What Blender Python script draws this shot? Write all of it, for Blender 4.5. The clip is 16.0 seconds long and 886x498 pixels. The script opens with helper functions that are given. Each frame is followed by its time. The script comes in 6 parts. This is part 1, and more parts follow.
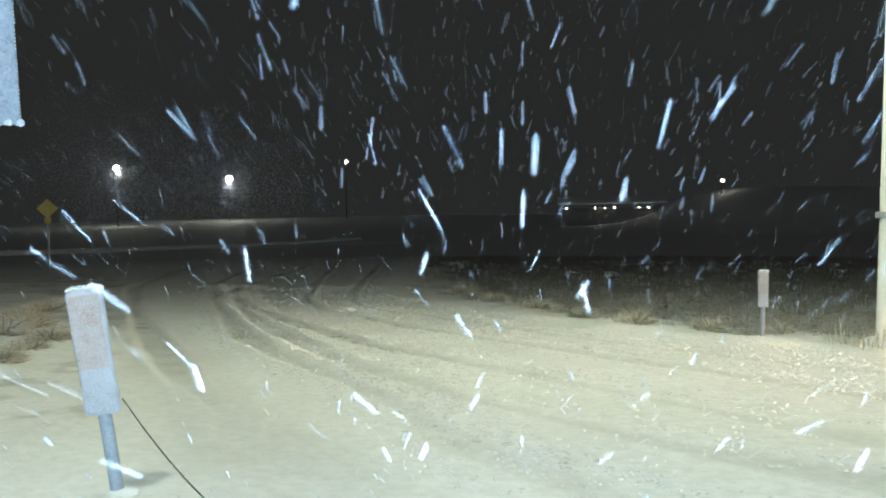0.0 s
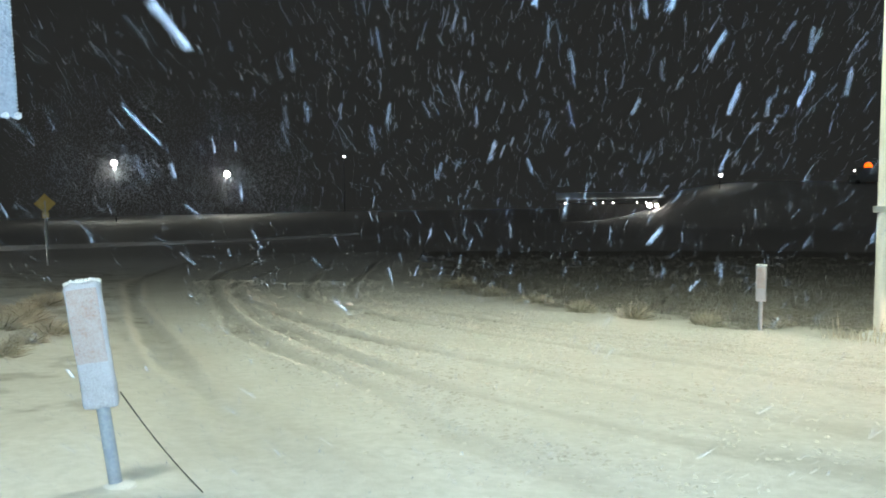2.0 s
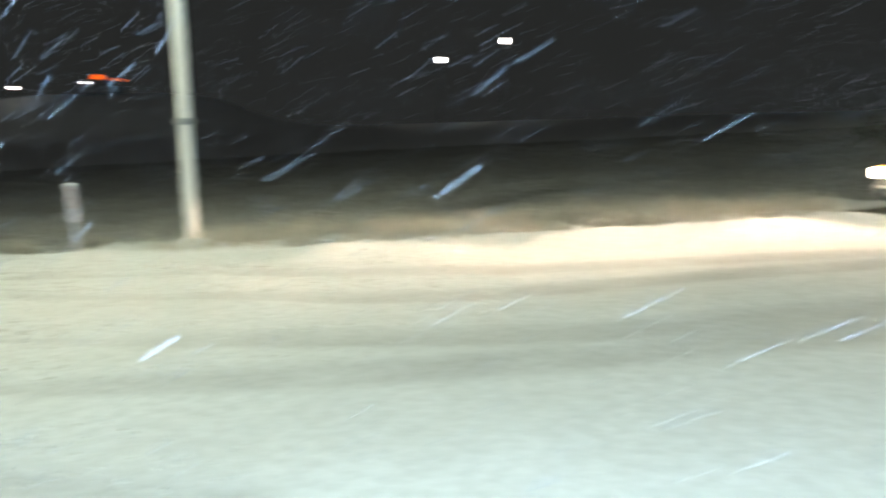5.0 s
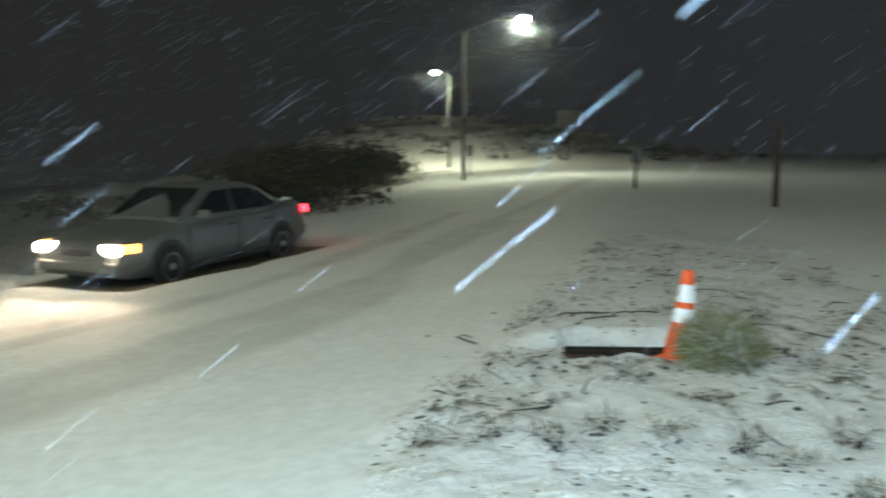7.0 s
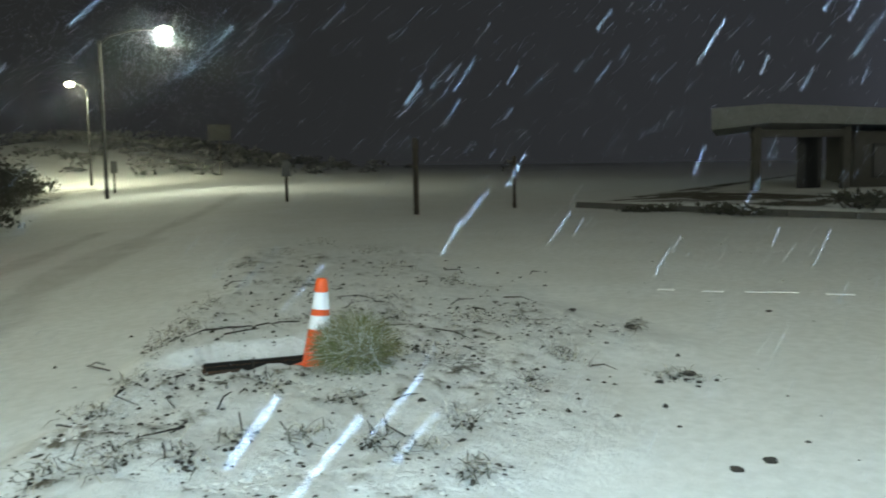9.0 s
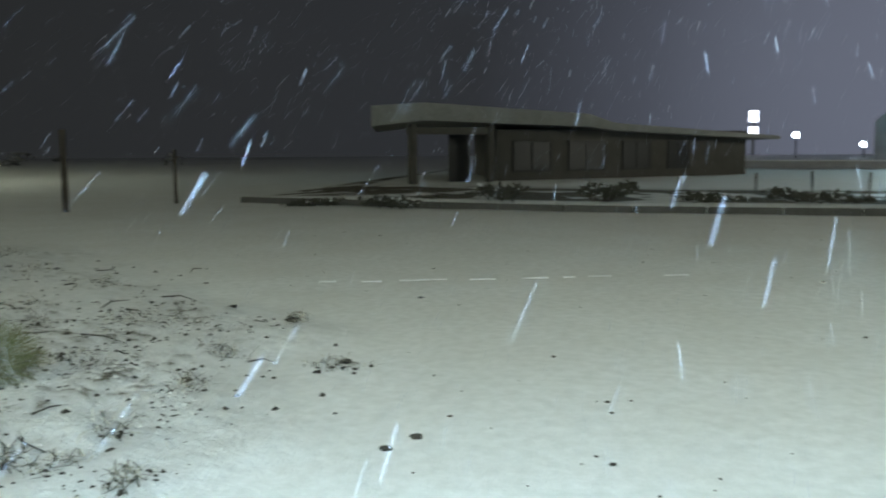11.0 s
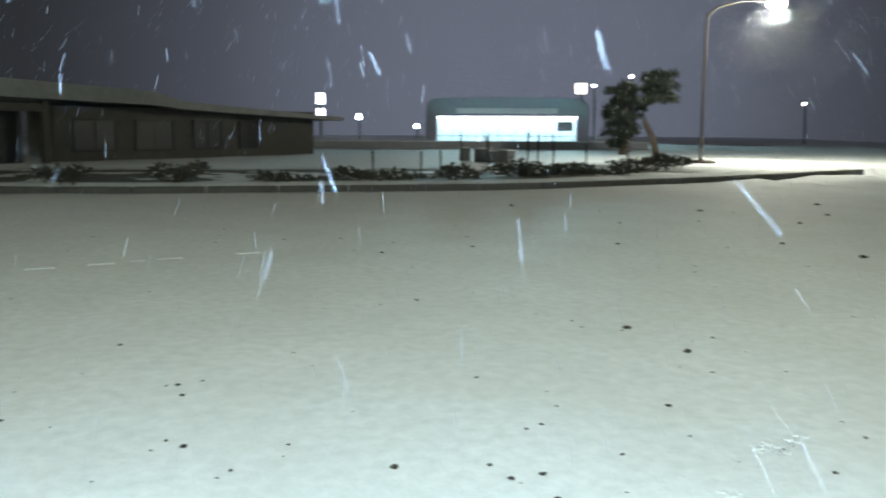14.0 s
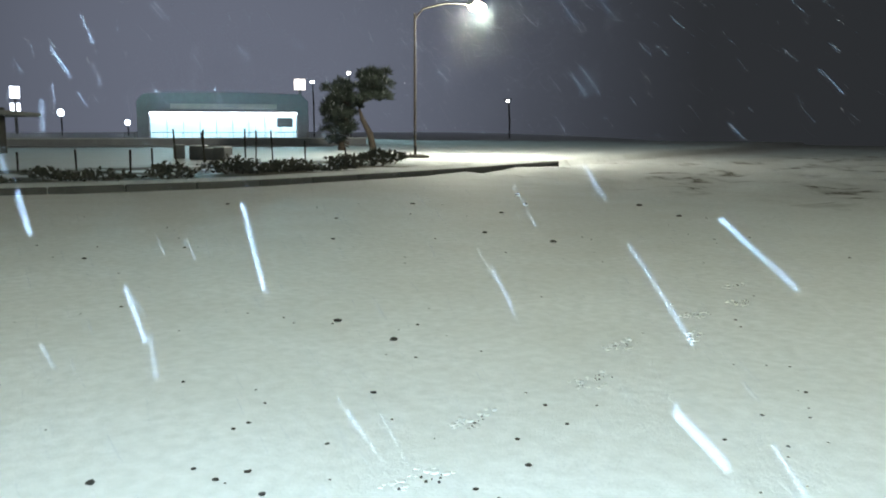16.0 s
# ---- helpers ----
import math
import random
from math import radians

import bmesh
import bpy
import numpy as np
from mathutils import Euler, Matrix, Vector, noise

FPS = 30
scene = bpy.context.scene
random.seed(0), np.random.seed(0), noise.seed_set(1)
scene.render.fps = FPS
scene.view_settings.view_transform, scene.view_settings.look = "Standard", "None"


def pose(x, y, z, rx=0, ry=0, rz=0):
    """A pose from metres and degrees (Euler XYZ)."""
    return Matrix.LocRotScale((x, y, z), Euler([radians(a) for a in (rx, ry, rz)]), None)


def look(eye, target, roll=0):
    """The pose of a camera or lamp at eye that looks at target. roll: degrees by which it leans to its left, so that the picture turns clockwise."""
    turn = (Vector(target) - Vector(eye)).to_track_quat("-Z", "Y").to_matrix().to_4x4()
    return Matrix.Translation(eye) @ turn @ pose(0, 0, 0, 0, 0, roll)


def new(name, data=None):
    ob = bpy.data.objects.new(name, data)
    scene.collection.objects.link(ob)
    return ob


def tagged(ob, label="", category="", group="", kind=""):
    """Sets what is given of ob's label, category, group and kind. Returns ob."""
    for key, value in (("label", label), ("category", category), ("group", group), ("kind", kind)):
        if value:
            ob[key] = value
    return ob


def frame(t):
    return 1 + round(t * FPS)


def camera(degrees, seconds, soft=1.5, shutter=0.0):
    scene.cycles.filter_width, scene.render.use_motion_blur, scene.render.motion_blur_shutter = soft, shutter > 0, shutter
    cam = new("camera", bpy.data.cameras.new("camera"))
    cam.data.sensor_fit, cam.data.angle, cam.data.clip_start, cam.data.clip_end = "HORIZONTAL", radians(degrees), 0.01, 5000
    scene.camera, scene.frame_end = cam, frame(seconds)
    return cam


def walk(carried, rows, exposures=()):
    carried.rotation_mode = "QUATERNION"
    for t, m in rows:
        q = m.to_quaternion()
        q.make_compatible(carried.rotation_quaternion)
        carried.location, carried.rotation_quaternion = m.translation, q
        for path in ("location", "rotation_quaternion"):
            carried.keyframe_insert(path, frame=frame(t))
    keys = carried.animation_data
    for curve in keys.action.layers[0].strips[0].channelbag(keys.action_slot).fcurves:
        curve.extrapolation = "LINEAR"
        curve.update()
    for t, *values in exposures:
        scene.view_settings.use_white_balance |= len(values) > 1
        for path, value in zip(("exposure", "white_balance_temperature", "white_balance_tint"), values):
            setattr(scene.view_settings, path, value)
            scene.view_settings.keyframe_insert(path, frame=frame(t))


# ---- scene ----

# camera path: seconds, place, yaw, pitch, roll
PATH = [
    (0, 0.00, 0.00, 1.50, 55.53, -4.21, 0.84),
    (0.5, -0.01, 0.00, 1.50, 55.42, -4.20, 0.52),
    (1, 0.00, 0.00, 1.50, 55.57, -4.24, 0.92),
    (1.5, 0.00, 0.00, 1.50, 55.47, -4.42, 0.75),
    (2, 0.00, 0.00, 1.49, 55.41, -4.52, 0.85),
    (2.5, -0.01, 0.00, 1.50, 55.35, -4.56, 0.53),
    (3, -0.01, 0.00, 1.49, 55.76, -5.21, 0.45),
    (3.2, -0.02, 0.01, 1.49, 55.90, -5.55, 0.45),
    (5.3, -0.20, 0.23, 1.52, 3.27, -10.76, 0.10),
    (5.5, -0.16, 0.22, 1.49, -2.76, -10.33, -0.75),
    (6, -0.14, 0.31, 1.50, -17.04, -9.45, -1.31),
    (6.5, 0.04, 0.31, 1.49, -28.08, -7.55, 0.14),
    (7, 0.07, 0.26, 1.51, -36.28, -6.61, -0.06),
    (7.5, 0.11, 0.19, 1.50, -43.90, -6.19, 0.44),
    (8, 0.15, 0.16, 1.50, -49.68, -6.19, 0.45),
    (8.5, 0.16, 0.13, 1.50, -54.08, -6.21, 0.46),
    (9, 0.17, 0.09, 1.50, -57.95, -5.87, 0.87),
    (9.5, 0.17, 0.06, 1.51, -61.67, -6.02, 0.94),
    (10, 0.19, 0.00, 1.51, -68.31, -6.31, 0.90),
    (10.2, 0.18, -0.02, 1.51, -70.80, -6.42, 0.81),
    (12.3, 0.15, -0.02, 1.50, -90.66, -6.78, -0.12),
    (12.5, 0.14, -0.03, 1.50, -92.75, -7.03, -0.14),
    (13, 0.12, -0.04, 1.50, -96.94, -7.45, -0.33),
    (13.5, 0.13, -0.06, 1.50, -100.68, -7.66, -0.69),
    (14, 0.12, -0.10, 1.50, -105.51, -7.74, -0.24),
    (14.5, 0.08, -0.12, 1.50, -110.92, -7.84, -0.14),
    (15, 0.01, -0.16, 1.51, -117.83, -7.95, 0.38),
    (15.5, -0.03, -0.18, 1.52, -122.06, -7.90, -0.11),
    (16, -0.02, -0.19, 1.52, -123.04, -7.96, -0.08),
]
cam = camera(52.67, 16.0, soft=1.9, shutter=0.7)
walk(cam, [(t, pose(x, y, z, 90 + p, r, yw)) for t, x, y, z, yw, p, r in PATH])

# ---------------------------------------------------------------- world and light
world = bpy.data.worlds.new("night_sky")
scene.world = world
world.use_nodes = True
wn, wl = world.node_tree.nodes, world.node_tree.links
wbg = wn["Background"]
wtc = wn.new("ShaderNodeTexCoord")
wdot = wn.new("ShaderNodeVectorMath")
wdot.operation = "DOT_PRODUCT"
wdot.inputs[1].default_value = (0.94, -0.342, 0.05)
wramp = wn.new("ShaderNodeValToRGB")
wl.new(wtc.outputs["Generated"], wdot.inputs[0])
wl.new(wdot.outputs["Value"], wramp.inputs[0])
wl.new(wramp.outputs[0], wbg.inputs[0])
wramp.color_ramp.elements[0].position, wramp.color_ramp.elements[0].color = 0.1, (0.0195, 0.0207, 0.0200, 1)
wramp.color_ramp.elements[1].position, wramp.color_ramp.elements[1].color = 1.0, (0.150, 0.167, 0.222, 1)
el = wramp.color_ramp.elements.new(0.875)
el.color = (0.0205, 0.0225, 0.0245, 1)
el = wramp.color_ramp.elements.new(0.95)
el.color = (0.058, 0.065, 0.084, 1)
wramp.color_ramp.interpolation = "B_SPLINE"
wbg.inputs[1].default_value = 1.0


def haze_glow_material():
    """Glows the night sky's own colour: painted haze for distance lost in falling snow."""
    m = bpy.data.materials.new("painted_haze_glow")
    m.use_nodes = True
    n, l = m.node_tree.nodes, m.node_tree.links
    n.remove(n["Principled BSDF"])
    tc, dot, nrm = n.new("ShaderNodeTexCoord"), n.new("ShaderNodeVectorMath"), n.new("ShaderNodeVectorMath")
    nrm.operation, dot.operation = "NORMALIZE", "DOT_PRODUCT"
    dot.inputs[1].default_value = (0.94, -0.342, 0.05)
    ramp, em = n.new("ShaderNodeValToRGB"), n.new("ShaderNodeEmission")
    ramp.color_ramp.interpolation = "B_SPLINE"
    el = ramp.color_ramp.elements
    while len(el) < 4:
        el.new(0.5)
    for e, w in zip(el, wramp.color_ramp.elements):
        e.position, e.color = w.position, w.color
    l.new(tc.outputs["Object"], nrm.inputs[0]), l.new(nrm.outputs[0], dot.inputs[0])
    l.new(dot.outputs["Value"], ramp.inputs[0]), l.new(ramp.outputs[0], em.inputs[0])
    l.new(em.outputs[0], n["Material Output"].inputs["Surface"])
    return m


def painted_haze_ring():
    """A plain glowing ring, added as haze where the ground is lost in snowfall."""
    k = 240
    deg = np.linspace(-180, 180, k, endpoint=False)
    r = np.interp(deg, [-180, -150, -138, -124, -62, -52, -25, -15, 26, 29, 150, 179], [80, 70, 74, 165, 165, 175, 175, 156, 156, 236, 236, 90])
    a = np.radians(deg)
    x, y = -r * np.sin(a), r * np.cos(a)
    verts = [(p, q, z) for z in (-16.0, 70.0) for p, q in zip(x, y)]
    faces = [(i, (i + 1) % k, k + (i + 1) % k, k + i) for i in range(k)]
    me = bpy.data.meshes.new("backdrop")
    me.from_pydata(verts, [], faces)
    me.materials.append(haze_glow_material())
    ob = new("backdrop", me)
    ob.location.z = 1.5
    tagged(ob, "glowing ring painted as dark night haze where distance is lost in falling snow", "backdrop", kind="structure")


painted_haze_ring()


def lamp(name, kind, m, power, color, radius=0.1, spot=None, blend=0.5):
    data = bpy.data.lights.new(name, kind)
    data.energy, data.color, data.shadow_soft_size = power, color, radius
    if spot:
        data.spot_size, data.spot_blend = radians(spot), blend
    ob = new(name, data)
    ob.matrix_world = m
    return ob


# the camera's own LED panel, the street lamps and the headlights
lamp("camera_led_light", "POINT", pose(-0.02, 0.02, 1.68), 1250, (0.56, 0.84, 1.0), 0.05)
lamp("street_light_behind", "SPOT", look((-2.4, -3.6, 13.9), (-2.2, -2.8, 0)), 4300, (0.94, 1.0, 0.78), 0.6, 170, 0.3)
lamp("street_light_bend", "POINT", pose(-9.0, 10.2, 8.75), 2900, (0.90, 1.0, 0.74), 0.25)
lamp("street_light_road", "POINT", pose(31.7, 36.4, 7.75), 2700, (0.92, 1.0, 0.74), 0.2)
lamp("street_light_hill", "POINT", pose(44.0, 61.0, 7.1), 4600, (0.95, 1.0, 0.68), 0.2)
lamp("street_light_lot", "POINT", pose(29.8, -21.1, 5.85), 4200, (0.98, 1.0, 0.84), 0.2)
lamp("street_light_far", "POINT", pose(-193.3, 50.0, 5.0), 3400, (0.96, 1.0, 0.84), 0.3)
lamp("street_light_far", "POINT", pose(-205.0, 79.0, 2.5), 3800, (0.96, 1.0, 0.84), 0.3)
# added fill from the shop side to brighten the forecourt snow, no fitting seen
for fx, fy in ((97.0, -29.0), (93.0, -39.5)):
    lamp("shop_fill_light", "SPOT", look((fx - 2.2, fy + 0.6, 4.7), (76, fy * 0.84, 0)), 36000, (0.52, 0.90, 1.0), 0.3, 84, 1.0)

# ---------------------------------------------------------------- ground shape
def terrain(x, y):
    """Height of the bare ground: a level lot that falls away towards the far side of the road."""
    p = 0.0535 * x - 0.0514 * y
    z = 0.5 * (p - np.sqrt(p * p + 0.0009))
    z = -7 * np.tanh(-z / 7)
    # snowy hillside behind the far street lamp
    u, v = (x - 60) / 23, (y - 87) / 17
    z = z + 5.2 * np.exp(-(u * u + v * v))
    # raised road far beyond the bend
    u, v = (x + 94) / 30, (y - 140) / 24
    z = z + 6.6 * np.exp(-(u * u + v * v) ** 2)
    return z


def th(x, y):
    return float(terrain(np.float64(x), np.float64(y)))


def smooth(a, b, x):
    t = np.clip((x - a) / (b - a), 0, 1)
    return t * t * (3 - 2 * t)


def along(points, n=160):
    """A smooth line through the points (Catmull-Rom)."""
    p = np.array([points[0], *points, points[-1]], float)
    out = []
    seg = len(points) - 1
    for i in range(seg):
        a, b, c, d = p[i:i + 4]
        t = np.linspace(0, 1, n // seg, endpoint=False)[:, None]
        out.append(0.5 * (2 * b + (c - a) * t + (2 * a - 5 * b + 4 * c - d) * t * t + (3 * b - a - 3 * c + d) * t ** 3))
    out.append(p[-1][None])
    return np.concatenate(out)


def line_distance(x, y, line):
    """Distance from each place to a line of points."""
    best = np.full(x.shape, 1e9)
    side = np.zeros(x.shape)
    for a, b in zip(line[:-1], line[1:]):
        d = b - a
        L = d @ d + 1e-9
        t = np.clip(((x - a[0]) * d[0] + (y - a[1]) * d[1]) / L, 0, 1)
        ex, ey = x - a[0] - t * d[0], y - a[1] - t * d[1]
        dist = np.hypot(ex, ey)
        near = dist < best
        best = np.where(near, dist, best)
        side = np.where(near, np.sign(d[0] * ey - d[1] * ex), side)
    return best, side


def value_noise(x, y, seed=0):
    """Smooth value noise on arrays, -1 to 1."""
    xi, yi = np.floor(x).astype(np.int64), np.floor(y).astype(np.int64)
    fx, fy = x - xi, y - yi
    fx, fy = fx * fx * (3 - 2 * fx), fy * fy * (3 - 2 * fy)

    def h(i, j):
        n = (i * 374761393 + j * 668265263 + seed * 1442695041) & 0x7FFFFFFF
        n = ((n ^ (n >> 13)) * 1274126177) & 0x7FFFFFFF
        return ((n ^ (n >> 16)) & 0xFFFF) / 32767.5 - 1
    return (h(xi, yi) * (1 - fx) + h(xi + 1, yi) * fx) * (1 - fy) + (h(xi, yi + 1) * (1 - fx) + h(xi + 1, yi + 1) * fx) * fy


RUTS = [  # wheel tracks in the snow on the bend
    [(-3.2, 1.9), (-4.9, 2.4), (-7.0, 2.7), (-11.2, 3.5), (-24.0, 6.5), (-37.8, 10.8), (-60, 21)],
    [(-2, 3.5), (-3.9, 3.8), (-5.4, 3.9), (-8.2, 4.6), (-14.9, 5.9), (-27.9, 10.2), (-38.3, 14.4), (-58, 25)],
    [(12.6, 15.0), (5.8, 9.8), (2.8, 8.1), (1.3, 7.5), (-0.5, 6.8), (-3.9, 6.6), (-6.6, 6.7), (-9.4, 6.8), (-13.1, 7.0), (-22.1, 8.9), (-30.9, 12.3), (-55, 27)],
    [(14.0, 18.6), (6.4, 12.1), (3.6, 10.3), (0.5, 9.2), (-2.1, 8.4), (-5.0, 8.6), (-8.9, 8.8), (-12.6, 8.9), (-17.0, 9.5), (-24.7, 11.9), (-50, 26)],
    [(2.2, 10.4), (-2, 9.9), (-6, 10.2), (-11.0, 10.2), (-16.0, 10.8), (-23.4, 12.8), (-48, 28)],
    [(30, 29.6), (18.5, 20.0), (9, 12.6), (5, 8.6), (1.8, 7.0), (-2.1, 5.6), (-6, 5.2), (-11, 5.7), (-20, 8.0), (-33, 13)],
]
RUT_LINES = [along(r) for r in RUTS]
FAR_EDGE = along([(40, 54), (24, 36), (12, 24), (8.5, 18.2), (5, 16.0), (1.8, 13.9), (0, 13.4), (-2.5, 12.7), (-4.8, 12.15), (-7.3, 12.4), (-9.2, 12.3), (-11.7, 12.2), (-15.7, 12.6), (-19.2, 13.4), (-26, 16), (-45, 29)])
NEAR_EDGE = along([(1.2, 2.6), (2.8, 4.43), (4.0, 5.06), (4.9, 5.85), (7.1, 7.5), (11.3, 11.1), (14.7, 13.9), (24, 22), (40, 37)])
LOT_EDGE = along([(2.6, 1.2), (3.6, 1.85), (4.4, 2.05), (5.5, 2.8), (6.3, 2.7), (7.3, 2.8), (8.5, 4.6), (9.9, 6.4), (12.6, 8.7), (12.9, 10.6), (12.4, 12.0)])
KERB = along([(24.0, 10.5), (22.3, 5), (21.3, 1.4), (20.8, -4), (20.8, -7.9), (21.4, -10.6), (23.0, -15.5), (25.7, -22.0)])


def masks(x, y):
    """Snow relief; the share of bare dirt, brush and painted car shade at each place."""
    r = np.hypot(x, y)
    z = np.zeros(x.shape)
    dirt_and_shade = np.zeros(x.shape)
    near = r < 75
    xs, ys = x[near], y[near]
    zz, dd, cc = np.zeros(xs.shape), np.zeros(xs.shape), np.zeros(xs.shape)
    churned = np.zeros(x.shape)
    wob = 0.10 * value_noise(xs * 0.35, ys * 0.35, 3)
    for i, line in enumerate(RUT_LINES):
        d, _ = line_distance(xs, ys, line)
        d = d + wob * (1 + 0.5 * value_noise(xs * 1.7, ys * 1.7, 30 + i))
        right = smooth(-7, -1, xs)
        broad = 0.14 + 0.16 * right + 0.04 * value_noise(xs * 0.5, ys * 0.5, 11 + i)
        rut = np.exp(-(d / broad) ** 4)
        lip = np.exp(-((d - 0.26) / 0.09) ** 2)
        churn = 0.5 + 0.5 * value_noise(xs * 5, ys * 5, 40 + i)
        fresh = smooth(4, 14, -xs) * 0.82 + 0.18
        zz += fresh * (-0.036 * rut + 0.026 * lip * (0.4 + churn))
        if i:
            cc = np.maximum(cc, 0.75 * fresh * smooth(4, 10, -xs) * np.exp(-((d - 0.5) / 0.38) ** 2))
        dd = np.maximum(dd, (0.36 + 0.20 * (1 - right) * fresh + 0.16 * right) * rut * (0.72 + 0.28 * fresh - 0.45 * (1 - right) * (1 - fresh)) * (0.75 + 0.25 * value_noise(xs * 2.2, ys * 2.2, 21 + i)))
        if i == 0:
            dd = np.maximum(dd, 0.20 * np.exp(-(d / 0.6) ** 4))
    fd, fs = line_distance(xs, ys, FAR_EDGE)
    beyond = np.where(fs < 0, fd, -fd)  # positive on the far side of the road
    brush = smooth(0.0, 2.2, beyond + 0.7 * value_noise(xs * 0.8, ys * 0.8, 5) + 0.35 * value_noise(xs * 3, ys * 3, 6))
    zz += 0.10 * np.exp(-((beyond + 0.5) / 0.8) ** 2) * (0.6 + 0.5 * value_noise(xs * 1.3, ys * 1.3, 8))
    zz += brush * 0.10 * value_noise(xs * 1.1, ys * 1.1, 9)
    dd = np.maximum(dd, brush * 0.56)
    # churned lumps on the outer side of the bend
    inner = 5.6 + np.where(xs < -14, -0.30, 0.15) * (xs + 14)
    bend = smooth(-1, -7, xs) * smooth(0, 1.4, ys - inner) * smooth(0.4, -0.6, beyond)
    cc = np.maximum(cc, bend)
    # verge with poking grass and earth round the cone
    nd, ns = line_distance(xs, ys, NEAR_EDGE)
    inside = np.where(ns < 0, nd, -nd)
    far_lim = smooth(17.0, 14.0, np.hypot(xs, ys)) * smooth(1.2, 2.2, xs)
    ld, ls = line_distance(xs, ys, LOT_EDGE)
    lot_side = smooth(-0.7, 0.35, np.where(ls > 0, ld, -ld) + 0.35 * value_noise(xs * 1.3, ys * 1.3, 14))
    strip = smooth(-0.1, 0.25, inside + 0.15 * value_noise(xs * 2, ys * 2, 15)) * lot_side * far_lim
    n1 = 0.7 * value_noise(xs * 1.6, ys * 1.6, 16) + 0.75 * value_noise(xs * 6, ys * 6, 17) + 0.8 * value_noise(xs * 15, ys * 15, 18)
    tufts = smooth(0.52, 1.0, n1)
    rim = np.exp(-((inside - 0.25) / 0.3) ** 2) * far_lim
    dd = np.maximum(dd, strip * (0.17 + 0.40 * tufts))
    dd = np.maximum(dd, rim * smooth(0.05, 0.9, n1) * 0.62)
    cc = np.maximum(cc, 0.7 * strip)
    zz += strip * (0.03 * value_noise(xs * 2.5, ys * 2.5, 19) + 0.018 * value_noise(xs * 7, ys * 7, 20) + 0.055 + 0.02 * tufts)
    # left bank by the marker post
    bank = smooth(0.5, 1.5, 2.0 - ys + 0.28 * (-4 - xs) - 0.05) * smooth(-3.0, -5.0, xs) * smooth(55, 40, -xs)
    n2 = value_noise(xs * 1.2, ys * 1.2, 26) + 0.7 * value_noise(xs * 3.7, ys * 3.7, 27) + 0.5 * value_noise(xs * 8, ys * 8, 28)
    dd = np.maximum(dd, bank * smooth(0.3, 1.5, n2 + 0.06 * np.clip(-xs - 8, 0, 12)) * 0.48)
    zz += bank * (0.06 + 0.05 * value_noise(xs * 0.9, ys * 0.9, 29))
    # bare wet ground dug out under the stuck car, with its shadow painted in
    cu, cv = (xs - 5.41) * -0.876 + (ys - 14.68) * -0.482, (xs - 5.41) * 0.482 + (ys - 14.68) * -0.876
    dug_and_shade = smooth(2.9, 2.3, np.abs(cu)) * smooth(1.55, 1.15, np.abs(cv + 0.15 * value_noise(xs * 1.5, ys * 1.5, 51)))
    dd = np.maximum(dd, 0.85 * dug_and_shade)
    zz -= 0.05 * dug_and_shade
    # planted berm behind the lot's kerb
    kd, ks = line_distance(xs, ys, KERB)
    behind = np.where(ks > 0, kd, -kd) * smooth(12, 8, ys)
    zz += 0.20 * smooth(0.15, 0.35, behind) * smooth(12, 8, ys)
    shrubs = smooth(0.3, 1.2, behind) * smooth(9.5, 6, behind) * smooth(-20, -12, ys)
    n3 = value_noise(xs * 0.9, ys * 0.9, 32) + 0.6 * value_noise(xs * 2.8, ys * 2.8, 33)
    dd = np.maximum(dd, shrubs * smooth(-0.9, 0.1, n3) * 0.75)
    # rough snow past the kerb's end
    rough = smooth(-13, -17, ys) * smooth(2, 9, xs) * smooth(30, 24, xs)
    dd = np.maximum(dd, rough * smooth(0.45, 0.95, n3 + 0.4 * value_noise(xs * 6, ys * 2, 35)) * 0.6)
    zz += rough * 0.09 * value_noise(xs, ys, 36)
    # trodden lot: low drifts
    zz += 0.012 * value_noise(xs * 0.7, ys * 0.7, 37) + 0.004 * value_noise(xs * 3, ys * 3, 38)
    z[near], dirt_and_shade[near], churned[near] = zz, dd, cc
    az = np.degrees(np.arctan2(-x, y))
    wild = smooth(55, 75, r) * (1 - smooth(-22, -30, az) * smooth(-140, -130, az))
    wild = np.maximum(wild, smooth(170, 260, r) * (1 - smooth(-70, -80, az)))
    wild = wild * (1 - 0.9 * smooth(7, 4, np.abs(x + 99.5 - 0.07 * (y - 14))) * smooth(62, 50, y))
    hill = smooth(0.3, 0.9, value_noise(x * 0.12, y * 0.12, 41) + 0.6 * value_noise(x * 0.35, y * 0.35, 42)) * smooth(70, 85, r) * smooth(20, 60, y) * 0.36
    return z, churned, np.maximum(np.maximum(dirt_and_shade, wild * 0.42), hill)

